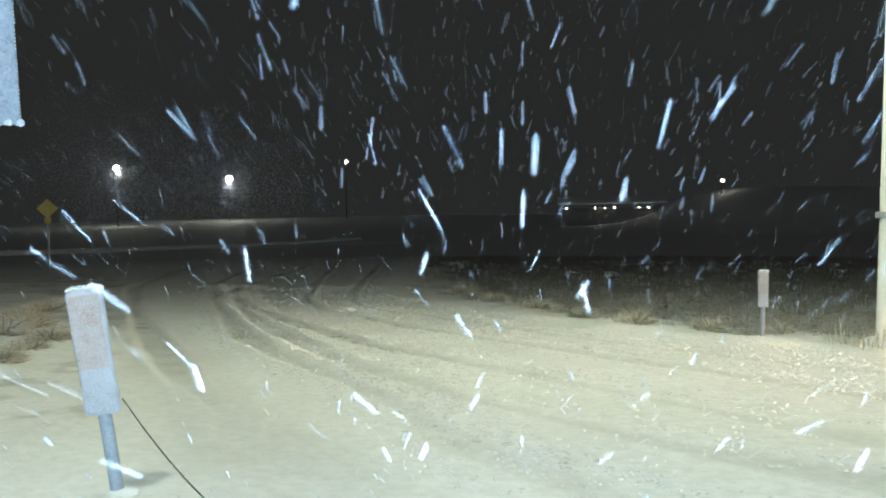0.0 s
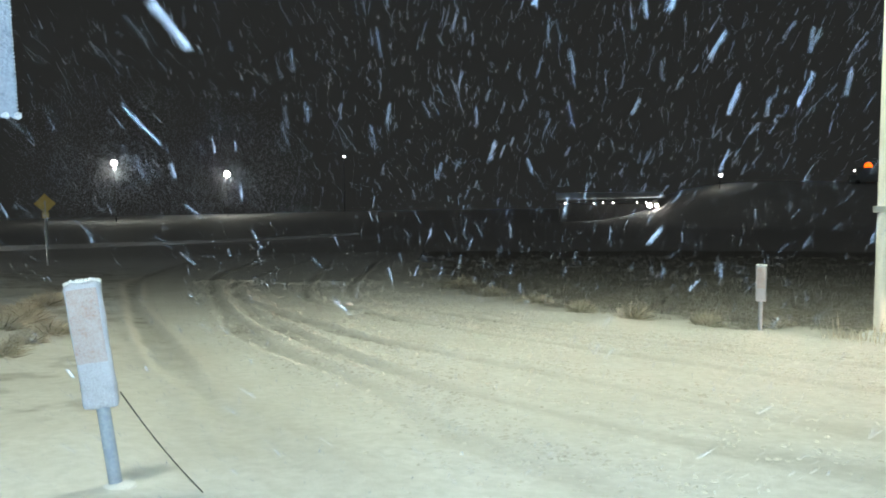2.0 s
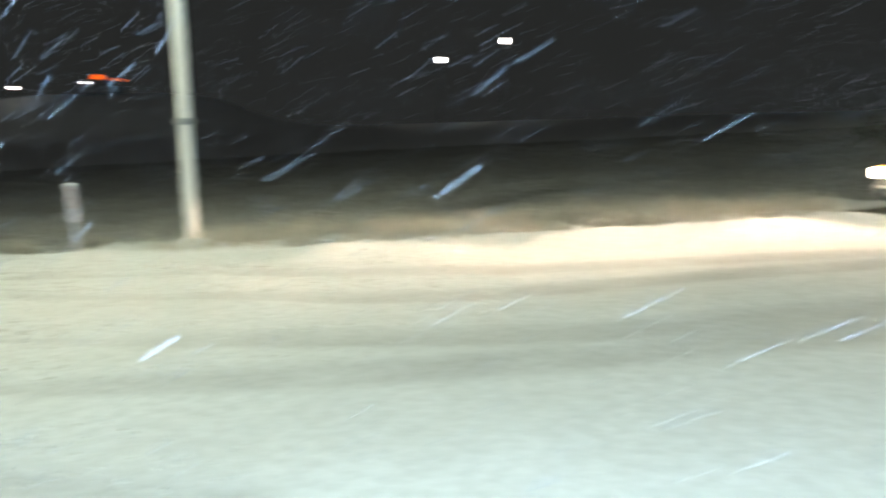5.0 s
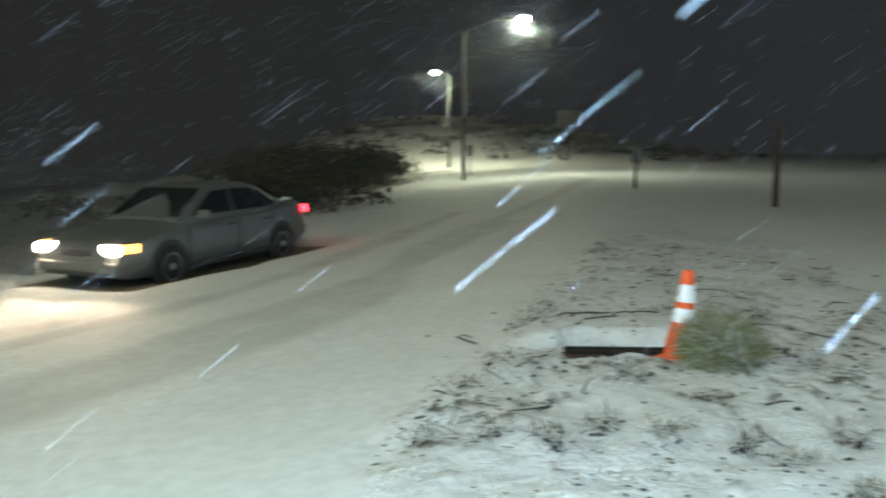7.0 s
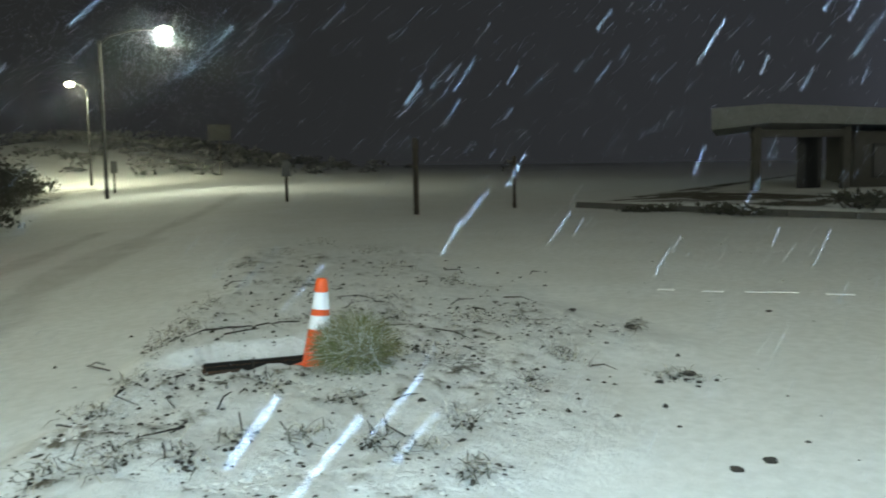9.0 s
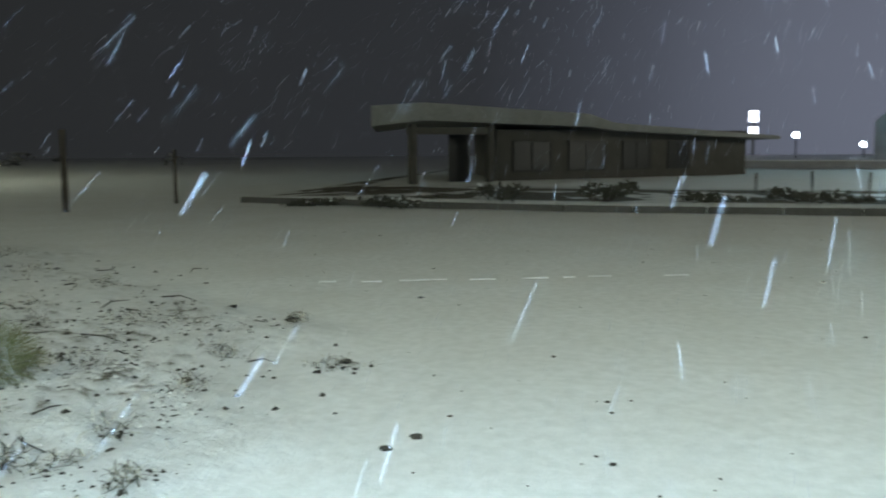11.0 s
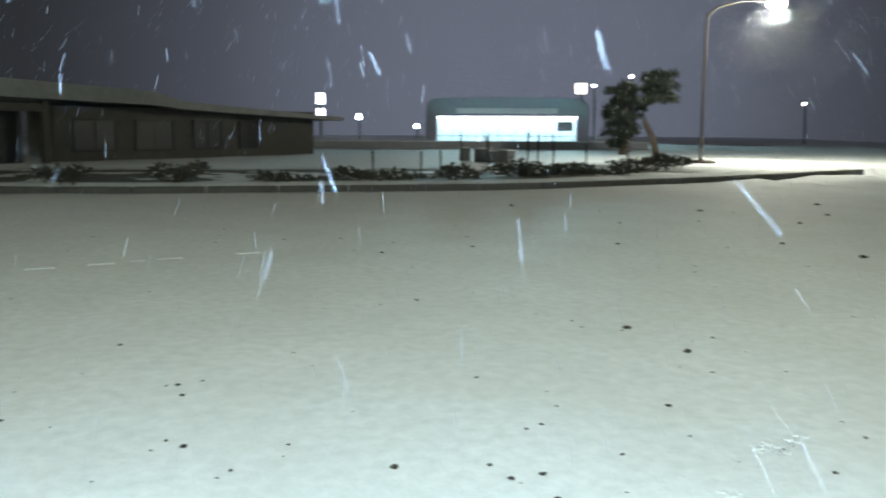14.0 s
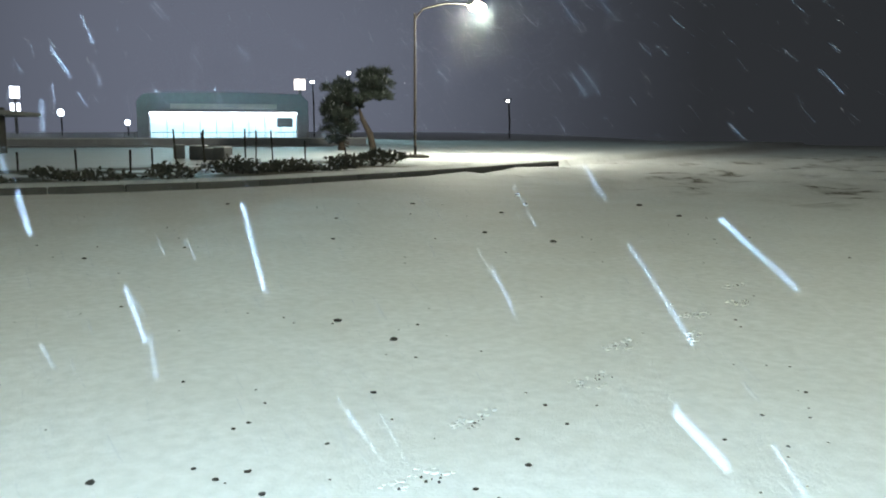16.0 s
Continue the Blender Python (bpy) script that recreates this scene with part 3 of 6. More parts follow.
def tall_pole():
    """The painted pole at the bank carries a lamp high over the bend."""
    x, y = -7.3, 13.05
    z = gz(x, y)
    t = thing("street_lamp", pose(x, y, z), "tall pale painted lamp pole at the snow bank's edge", "street lamp", "street lamps")
    top = 9.0 - z
    bm = bmesh.new()
    tube(bm, [(0, 0, -0.3), (0.02, 0, 1.6), (0.05, 0, 5.2), (0.06, 0, top)], [0.115, 0.11, 0.10, 0.08], 14)
    part("pole", bm, WHITEPAINT, t)
    bm = bmesh.new()
    turned(bm, [(0.34, -0.1), (0.32, 0.02), (0.24, 0.07), (0.15, 0.10)], 14)
    part("base_collar", bm, SNOW, t, "snow drifted round the base")
    bm = bmesh.new()
    box(bm, 0.02, 0, 1.95, 0.245, 0.245, 0.10, 0.01)
    part("strap", bm, GALV, t, "steel strap")
    bm = bmesh.new()
    tube(bm, [(0.06, 0, top - 0.4), (-0.3, -0.6, top), (-1.0, -1.7, top + 0.12), (-1.6, -2.65, top + 0.14)], 0.04, 8)
    part("arm", bm, WHITEPAINT, t)
    m = Matrix.Translation((-1.7, -2.85, top + 0.1)) @ Matrix.Rotation(radians(239), 4, "Z")
    bm = bmesh.new()
    box(bm, 0, 0, 0, 0.75, 0.30, 0.16, 0.06, m, 3)
    head = part("lantern", bm, GALV, t)
    bm = bmesh.new()
    bmesh.ops.create_uvsphere(bm, u_segments=14, v_segments=8, radius=0.2, matrix=m @ Matrix.Translation((0.08, 0, -0.06)) @ Matrix.Diagonal((1.3, 0.8, 0.6, 1)))
    part("lens", bm, LAMPGLOW, head, "lit lens")
    return t


tall_pole()


def near_sign():
    """A frosted sign board close beside the viewpoint, its post standing off to the side."""
    t = thing("road_sign", pose(-4.435, 0.70, gz(-4.435, 0.70), 0, -1.2, 66), "road sign board crusted with frost and snow on a steel post", "road sign")
    low = 1.79 - gz(-4.435, 0.70)
    bm = bmesh.new()
    box(bm, -0.27, 0, low + 0.50, 0.70, 0.026, 1.0, 0.010)
    bmesh.ops.subdivide_edges(bm, edges=[e for e in bm.edges if e.calc_length() > 0.1], cuts=9, use_grid_fill=True)
    bm.normal_update()
    for v in bm.verts:
        v.co += v.normal * 0.003 * noise.noise(v.co * 40)
    part("board", bm, FROST_SIGN, t)
    bm = bmesh.new()
    for k in range(46):
        bmesh.ops.create_icosphere(bm, subdivisions=1, radius=0.009 + 0.012 * random.random(), matrix=Matrix.Translation((-0.62 + 0.70 * k / 45, -0.006 + 0.01 * random.random(), low + 0.006 + 0.006 * random.random())))
    for k in range(60):
        bmesh.ops.create_icosphere(bm, subdivisions=1, radius=0.003 + 0.003 * random.random(), matrix=Matrix.Translation((0.079, 0.006 * random.random(), low + 0.02 + 0.98 * k / 59)))
    part("frost_rim", bm, FROST, t, "clotted frost along the edges")
    bm = bmesh.new()
    rod(bm, (-0.25, 0.04, -0.3), (-0.25, 0.04, low + 0.9), 0.028, n=10)
    part("post", bm, GALV, t)
    return t


near_sign()


def wire():
    """A slack wire from the marker post's plate down to the snow."""
    bm = bmesh.new()
    a, b = Vector((-5.38, 1.37, 0.26)), Vector((-5.10, 1.75, gz(-5.10, 1.75) + 0.01))
    pts = []
    for k in range(15):
        u = k / 14
        p = a.lerp(b, u)
        p.z -= 0.03 * math.sin(math.pi * u)
        pts.append(p)
    tube(bm, pts, 0.0042, 6)
    ob = part("guy_wire", bm, TRIM)
    tagged(ob, "thin dark wire slanting from the marker to the snow", "wire")


wire()


def diamond_sign():
    x, y = -49.1, 9.2
    t = thing("warning_sign", pose(x, y, -2.35, 0, 0, 79), "yellow diamond warning sign on a post across the road", "road sign")
    bm = bmesh.new()
    box(bm, 0, 0, 0, 0.72, 0.02, 0.72, 0.02, Matrix.Translation((0, 0, 2.85)) @ Matrix.Rotation(radians(45), 4, "Y"))
    part("panel", bm, YELLOW, t)
    bm = bmesh.new()
    box(bm, 0, -0.02, 2.25, 0.32, 0.02, 0.30, 0.02)
    part("plaque", bm, YELLOW, t)
    bm = bmesh.new()
    rod(bm, (0, 0.03, -0.3), (0, 0.03, 3.0), 0.05, n=8)
    part("post", bm, GALV, t)


diamond_sign()


# ---------------------------------------------------------------- traffic cone and drain
def traffic_cone():
    t = thing("traffic_cone", pose(5.12, 4.30, gz(5.12, 4.30) - 0.015, 3, 4, 20), "orange traffic cone with two white reflective collars beside the drain", "traffic cone")
    bm = bmesh.new()
    box(bm, 0, 0, 0.018, 0.36, 0.36, 0.036, 0.014)
    part("base", bm, ORANGE, t)
    H, r0, r1 = 0.68, 0.118, 0.034

    def rad(z):
        return r0 + (r1 - r0) * (z - 0.03) / (H - 0.03)
    bm = bmesh.new()
    prof = [(r0 + 0.012, 0.03), (rad(0.06), 0.06), (rad(0.3), 0.3), (rad(0.58), 0.58), (rad(0.59) + 0.006, 0.59), (rad(0.66) + 0.006, 0.665), (0.030, H), (0.018, H - 0.004)]
    turned(bm, prof, 28)
    body = part("body", bm, ORANGE, t)
    for z0, z1 in ((0.31, 0.41), (0.455, 0.58)):
        bm = bmesh.new()
        turned(bm, [(rad(z0), z0), (rad(z0) + 0.004, z0 + 0.002), (rad(z1) + 0.004, z1 - 0.002), (rad(z1), z1)], 28)
        part("collar", bm, BAND, t, "white reflective collar")
    bm = bmesh.new()
    for k in range(5):
        a = radians(-62)
        z = 0.10 + 0.035 * k
        rr = rad(z) + 0.001
        box(bm, 0, 0, 0, 0.024, 0.002, 0.022, 0, Matrix.Translation((rr * math.cos(a), rr * math.sin(a), z)) @ Matrix.Rotation(a + math.pi / 2, 4, "Z"))
    part("lettering", bm, BAND, t, "short column of unreadable white marks")
    return t


traffic_cone()


def drain():
    """A kerb inlet: a slab over a dark rust-rimmed mouth."""
    cx, cy = 4.90, 4.64
    yaw = math.degrees(math.atan2(-0.62, 0.78))
    z = gz(cx, cy)
    t = thing("drain_inlet", pose(cx, cy, z - 0.07, 0, 0, yaw), "kerb drain inlet with a rusted dark mouth under the snow", "drain")
    bm = bmesh.new()
    box(bm, 0, 0.21, 0.130, 0.86, 0.34, 0.028, 0.010)
    part("slab", bm, RUST, t)
    # a black sheet stands in for the shade inside the mouth
    bm = bmesh.new()
    box(bm, 0, 0.055, 0.07, 0.82, 0.03, 0.17, 0.004)
    part("mouth", bm, PITCHBLACK, t, "flat black sheet painted as the shaded opening")
    for sx in (-0.40, 0.40):
        bm = bmesh.new()
        box(bm, sx * 1.05, 0.04, 0.03, 0.045, 0.10, 0.18, 0.008)
        part("side_plate", bm, RUST, t, "rusted steel side")
    bm = bmesh.new()
    box(bm, -0.27, 0.028, 0.035, 0.24, 0.02, 0.13, 0.006)
    part("grate_plate", bm, RUST, t, "rusted plate inside the mouth")
    return t


drain()


# ---------------------------------------------------------------- weeds
def tumbleweed():
    """A round dead weed of fine curved stems, dusted with snow."""
    random.seed(11)
    x, y = 5.02, 3.86
    t = thing("tumbleweed", pose(x, y, gz(x, y)), "olive-green tumbleweed dusted with snow beside the cone", "weed")
    for name, mat, n, w in (("stem_tangle", GREENWEED, 2600, 0.0024), ("straw_tangle", DRYGRASS, 700, 0.0016), ("snow_crust", SNOW, 200, 0.0014)):
        bm = bmesh.new()
        for _ in range(n):
            a, e = random.uniform(0, math.tau), math.asin(random.uniform(-0.1, 1))
            d = Vector((math.cos(a) * math.cos(e) * 1.15, math.sin(a) * math.cos(e) * 1.15, math.sin(e)))
            r = 0.31 * random.uniform(0.55, 1.08)
            c = Vector((0, 0, 0.10))
            tang = d.cross(Vector((random.gauss(0, 1), random.gauss(0, 1), random.gauss(0, 1)))).normalized()
            p0 = c + d * r * (0.8 if name == "snow_crust" else 0.3)
            p1 = c + d * r * 0.8 + tang * 0.05
            p2 = c + d * r + tang * 0.16
            s = d.cross(tang).normalized() * w
            v = [bm.verts.new(q) for q in (p0 - s, p0 + s, p1 + s, p1 - s, p2)]
            bm.faces.new(v[:4])
            bm.faces.new((v[3], v[2], v[4]))
        part(name, bm, mat, t, "", True)
    return t


tumbleweed()


def bush(name, x, y, rx, ry, h, mat, label, n=500, leaf=0.12, snow=0.0, group="", sink=0.1, seed=1):
    """A brushy shrub: many stems with small leaf clumps in an uneven outline."""
    random.seed(seed)
    t = thing(name, pose(x, y, gz(x, y) - sink, 0, 0, random.uniform(0, 360)), label, "shrub", group)
    lobes = [(random.gauss(0, 0.45) * rx, random.gauss(0, 0.45) * ry, random.uniform(0.35, 1.0) * h) for _ in range(9)]
    bms, bml, bmw = bmesh.new(), bmesh.new(), bmesh.new()
    for lx, ly, lh in lobes:
        tube(bms, [(lx * 0.2, ly * 0.2, -0.1), (lx * 0.7, ly * 0.7, lh * 0.5), (lx, ly, lh * 0.9)], [0.03, 0.02, 0.006], 5)
    for _ in range(n):
        lx, ly, lh = random.choice(lobes)
        a, e = random.uniform(0, math.tau), math.asin(random.uniform(-0.4, 1))
        q = random.uniform(0.4, 1.05) * 0.42
        p = Vector((lx + q * rx * math.cos(a) * math.cos(e), ly + q * ry * math.sin(a) * math.cos(e), max(0.02, lh * 0.68 + q * h * 0.75 * math.sin(e))))
        w = bmw if (math.sin(e) > 0.35 and random.random() < snow) else bml
        d = Vector((random.gauss(0, 1), random.gauss(0, 1), random.gauss(0.4, 0.8))).normalized()
        s = d.cross(Vector((random.gauss(0, 1), random.gauss(0, 1), random.gauss(0, 1)))).normalized()
        l = leaf * random.uniform(0.5, 1.4)
        k = s.cross(d) * l * 0.18
        v = [w.verts.new(c) for c in (p, p + d * l * 0.5 + s * l * 0.3 + k, p + d * l, p + d * l * 0.5 - s * l * 0.3 + k)]
        w.faces.new(v)
    part("stem_mass", bms, BARK, t)
    part("foliage", bml, mat, t, "", True)
    if snow:
        part("snow_dusting", bmw, SNOW, t, "", True)
    else:
        bmw.free()
    return t


# ---------------------------------------------------------------- street lamps and posts
def street_lamp(x, y, lx, ly, lz, glow, label, pole_r=0.10, metal=LAMPPOST):
    """A pole with a curved arm and a cobra-head lantern at (lx, ly, lz)."""
    z0 = th(x, y)
    t = thing("street_lamp", pose(x, y, z0), label, "street lamp", "street lamps")
    dx, dy = lx - x, ly - y
    top = lz - z0
    bm = bmesh.new()
    tube(bm, [(0, 0, -0.3), (0, 0, top * 0.5), (0, 0, top - 0.35)], [pole_r, pole_r * 0.85, pole_r * 0.65], 12)
    part("pole", bm, metal, t)
    bm = bmesh.new()
    tube(bm, [(0, 0, top - 0.55), (dx * 0.15, dy * 0.15, top - 0.15), (dx * 0.5, dy * 0.5, top + 0.08), (dx * 0.92, dy * 0.92, top + 0.12)], 0.035, 8)
    part("arm", bm, metal, t)
    a = math.atan2(dy, dx)
    m = Matrix.Translation((dx, dy, top + 0.12)) @ Matrix.Rotation(a, 4, "Z")
    bm = bmesh.new()
    box(bm, 0, 0, 0, 0.75, 0.30, 0.16, 0.06, m, 3)
    head = part("lantern", bm, GALV, t)
    bm = bmesh.new()
    bmesh.ops.create_uvsphere(bm, u_segments=14, v_segments=8, radius=0.30, matrix=m @ Matrix.Translation((0.08, 0, -0.10)) @ Matrix.Diagonal((1.3, 0.8, 0.7, 1)))
    part("lens", bm, glow, head, "lit lens")
    return t


street_lamp(30.5, 39.8, 31.7, 36.4, 8.05, LAMPGLOW, "lit cobra-head street lamp on a tall pole beside the road", 0.11)
street_lamp(45.6, 61.4, 43.9, 61.0, 7.45, LAMPGLOW, "lit street lamp below the snowy hillside")
street_lamp(30.3, -18.6, 29.8, -21.1, 6.1, LAMPGLOW, "lit lamp on a thin dark pole past the kerb", 0.06, DARKPOST)
street_lamp(-3.2, -6.2, -2.4, -3.6, 14.2, LAMPGLOW, "tall lit street lamp beside the open lot")


def far_lamp(x, y, z, h, glow, label, r=0.22, name="street_lamp"):
    t = thing(name, pose(x, y, z - h), label, "street lamp", "far lights")
    bm = bmesh.new()
    tube(bm, [(0, 0, -4), (0, 0, h * 0.6), (0.2, 0, h - 0.1)], [0.14, 0.10, 0.07], 8)
    part("pole", bm, LAMPPOST, t)
    bm = bmesh.new()
    box(bm, 0.3, 0, h + 0.08, 0.9, 0.4, 0.14, 0.05)
    part("lantern", bm, GALV, t)
    bm = bmesh.new()
    bmesh.ops.create_uvsphere(bm, u_segments=12, v_segments=8, radius=r, matrix=Matrix.Translation((0.3, 0, h - 0.08)))
    part("lens", bm, glow, t, "lit lens")


far_lamp(-193.6, 50.0, 5.7, 9.5, LAMPWHITE, "lit street lamp far off along the lower road", 0.62)
far_lamp(-205.3, 79.0, 3.3, 9.0, LAMPWHITE, "lit street lamp far off along the lower road", 0.70)
far_lamp(-99.2, 125.6, 1.4, 7.0, LAMPWHITE, "small distant lamp in the dark", 0.25)
far_lamp(-195, 105, 7.2, 10.0, LAMPWHITE, "small distant lamp in the dark", 0.25)
far_lamp(-34.3, 146.3, 4.4, 8.0, LAMPWHITE, "lit street lamp beyond the dark slope", 0.42)
far_lamp(-23.9, 148.3, 7.2, 10.0, LAMPWHITE, "lit street lamp beyond the dark slope", 0.42)
far_lamp(118.2, -21.4, 2.9, 3.2, COOLGLOW, "cool white lamp beside the shop forecourt", 0.38)
far_lamp(116.6, -28.9, 1.7, 2.0, COOLGLOW, "cool white lamp beside the shop forecourt", 0.34)
far_lamp(96.0, -44.8, 6.4, 6.4, COOLGLOW, "cool white lamp beyond the tree", 0.22)
far_lamp(92.0, -47.5, 7.3, 7.3, LAMPWHITE, "cool white lamp beyond the tree", 0.22)
far_lamp(76.0, -58.0, 4.0, 5.5, LAMPWHITE, "small distant lamp in the dark", 0.16)


def sign_post(x, y, h, w, ph, yaw, label, plate=True, mat=SIGNBACK, thick=0.05):
    t = thing("sign_post", pose(x, y, th(x, y), 0, 0, yaw), label, "sign post", "posts along the lot")
    bm = bmesh.new()
    rod(bm, (0, 0, -0.3), (0, 0, h), thick, n=8)
    part("post", bm, DARKPOST, t)
    if plate:
        bm = bmesh.new()
        box(bm, 0, -thick - 0.02, h - ph / 2, w, 0.03, ph, 0.01)
        part("panel", bm, mat, t)
    return t


sign_post(19.9, 13.3, 2.0, 0.16, 0.35, -56, "dark wooden post standing in the snow", True, DARKPOST, 0.075)
sign_post(24.2, 21.7, 1.45, 0.30, 0.55, -48, "small dark sign post beside the road", True, SIGNBACK, 0.05)
sign_post(23.4, 12.2, 1.5, 0.3, 0.4, -62, "thin dark post at the lot's edge", False, SIGNBACK, 0.05)
sign_post(36.9, 47.4, 2.0, 0.42, 0.75, -38, "dark signal box on a post by the road", True, SIGNBACK, 0.07)
sign_post(55.8, 57.6, 4.3, 1.9, 1.35, -44, "large dull road sign on a post beyond the road", True, LAMPPOST, 0.09)


# ---------------------------------------------------------------- shop
def shop():
    """A lit shop with an arched parapet, seen across the lots."""
    a, b = Vector((97.85, -25.2, 0)), Vector((91.8, -42.2, 0))
    W = (b - a).length
    yaw = math.degrees(math.atan2(b.y - a.y, b.x - a.x))
    m = Matrix.Translation(a) @ Matrix.Rotation(radians(yaw), 4, "Z")
    t = thing("shop", m, "grey shop with an arched parapet and a brightly lit front", "shop")
    # local x runs along the front, -y faces the street
    bm = bmesh.new()
    n = 24
    pts = [(0, 0), (0, 3.7)]
    for k in range(n + 1):
        u = k / n
        x = u * W
        edge = min(1, min(u, 1 - u) / 0.07)
        pts.append((x, 3.9 + 0.95 * math.sqrt(1 - (1 - edge) ** 2) * (0.82 + 0.18 * math.sin(math.pi * u))))
    pts += [(W, 3.7), (W, 0)]
    # outline with the shop front's opening below
    ow0, ow1, oh = 1.25, W - 1.25, 2.75
    face = [(0, 0)] + pts[1:-1] + [(W, 0), (ow1, 0), (ow1, oh), (ow0, oh), (ow0, 0)]
    vs = [bm.verts.new((x, -0.0, z)) for x, z in face]
    f = bm.faces.new(vs)
    r = bmesh.ops.extrude_face_region(bm, geom=[f])
    bmesh.ops.translate(bm, vec=(0, 1.2, 0), verts=[v for v in r["geom"] if isinstance(v, bmesh.types.BMVert)])
    bmesh.ops.triangulate(bm, faces=[q for q in bm.faces if len(q.verts) > 4])
    bmesh.ops.recalc_face_normals(bm, faces=bm.faces)
    part("parapet_wall", bm, STOREWALL, t)
    bm = bmesh.new()
    box(bm, W / 2, 7.2, 1.7, W, 12, 3.4)
    part("building_body", bm, STOREWALL, t)
    k = 9
    for i in range(k):
        x0, x1 = ow0 + (ow1 - ow0) * i / k, ow0 + (ow1 - ow0) * (i + 1) / k
        bm = bmesh.new()
        box(bm, (x0 + x1) / 2, 1.15, 1.2, x1 - x0 - 0.06, 0.04, 2.4)
        part("window_pane", bm, STOREGLOW, t, "brightly lit shop window")
        bm = bmesh.new()
        box(bm, x1 - 0.02, 1.10, 1.2, 0.05, 0.06, 2.4, 0.01)
        part("mullion", bm, GALV, t)
    bm = bmesh.new()
    box(bm, W / 2, 0.6, 2.62, ow1 - ow0, 1.1, 0.22)
    part("canopy_light", bm, CANOPYGLOW, t, "bright strip of light under the canopy")
    bm = bmesh.new()
    box(bm, ow1 - 1.35, -0.1, 1.65, 1.7, 0.08, 1.0, 0.02)
    part("poster_board", bm, STOREWALL, t)
    bm = bmesh.new()
    box(bm, W / 2, -0.06, 3.35, W * 0.62, 0.06, 0.55, 0.02)
    part("fascia_panel", bm, WHITEPAINT, t, "long pale panel above the front")
    bm = bmesh.new()
    for i in range(10):
        box(bm, -0.2 - 0.0 * i, -1.0, 0.25, 0.06, 0.06, 0.9)
    for i in range(22):
        rod(bm, (-1 + (W + 2) * i / 21, -3.0, 0), (-1 + (W + 2) * i / 21, -3.0, 0.62), 0.03, n=6)
    rod(bm, (-1, -3.0, 0.6), (W + 1, -3.0, 0.6), 0.035, n=6)
    part("rail", bm, GALV, t, "low rail along the forecourt")
    # housings added to go with the fill lamps
    for x in (3.6, 14.6):
        bm = bmesh.new()
        box(bm, x, -0.35, 4.6, 0.5, 0.4, 0.3, 0.04)
        part("added_floodlight", bm, GALV, t, "added housing for the shop's fill light")


shop()


def pylon_sign(x, y, z0, z1, w, mat, label, ink):
    yaw = math.degrees(math.atan2(-x, y))
    t = thing("pylon_sign", pose(x, y, 0, 0, 0, yaw), label, "sign", "lit signs")
    bm = bmesh.new()
    box(bm, 0, 0, (z0 + z1) / 2, w, 0.4, z1 - z0, 0.03)
    face = part("sign_box", bm, mat, t)
    bm = bmesh.new()
    rod(bm, (0, 0, -0.3), (0, 0, z0 + 0.1), 0.22, n=10)
    part("column", bm, GALV, t)
    if ink:
        bm = bmesh.new()
        box(bm, -w * 0.05, -0.21, z0 + (z1 - z0) * 0.36, w * 0.5, 0.02, (z1 - z0) * 0.10)
        box(bm, -w * 0.15, -0.21, z0 + (z1 - z0) * 0.58, w * 0.25, 0.02, (z1 - z0) * 0.12)
        part("marking", bm, REDINK, face, "faint red bars")
    return t


pylon_sign(138.8, -19.15, 5.0, 6.6, 1.25, BLUEGLOW, "tall white sign box glowing blue-white over the roof", False)
pylon_sign(138.9, -19.15, 3.2, 4.3, 1.25, BLUEGLOW, "lower sign box glowing blue-white", False)
pylon_sign(118.7, -53.25, 6.25, 7.75, 1.55, SIGNGLOW, "lit white sign box with red marking behind the shop", True)


def low_wall():
    """A low concrete wall with a snow cap along the raised forecourt."""
    a, b = Vector((59.5, -3.0, 0)), Vector((51.0, -27.5, 0))
    d = b - a
    m = Matrix.Translation((a + b) / 2) @ Matrix.Rotation(math.atan2(d.y, d.x), 4, "Z")
    t = thing("low_wall", m, "long low concrete wall capped with snow before the shop", "wall")
    bm = bmesh.new()
    box(bm, 0, 0, 0.20, d.length, 0.22, 0.80, 0.02)
    part("wall", bm, STOREWALL, t)
    bm = bmesh.new()
    box(bm, 0, 0, 0.63, d.length, 0.28, 0.07, 0.03)
    part("snow_cap", bm, SNOW, t)


low_wall()


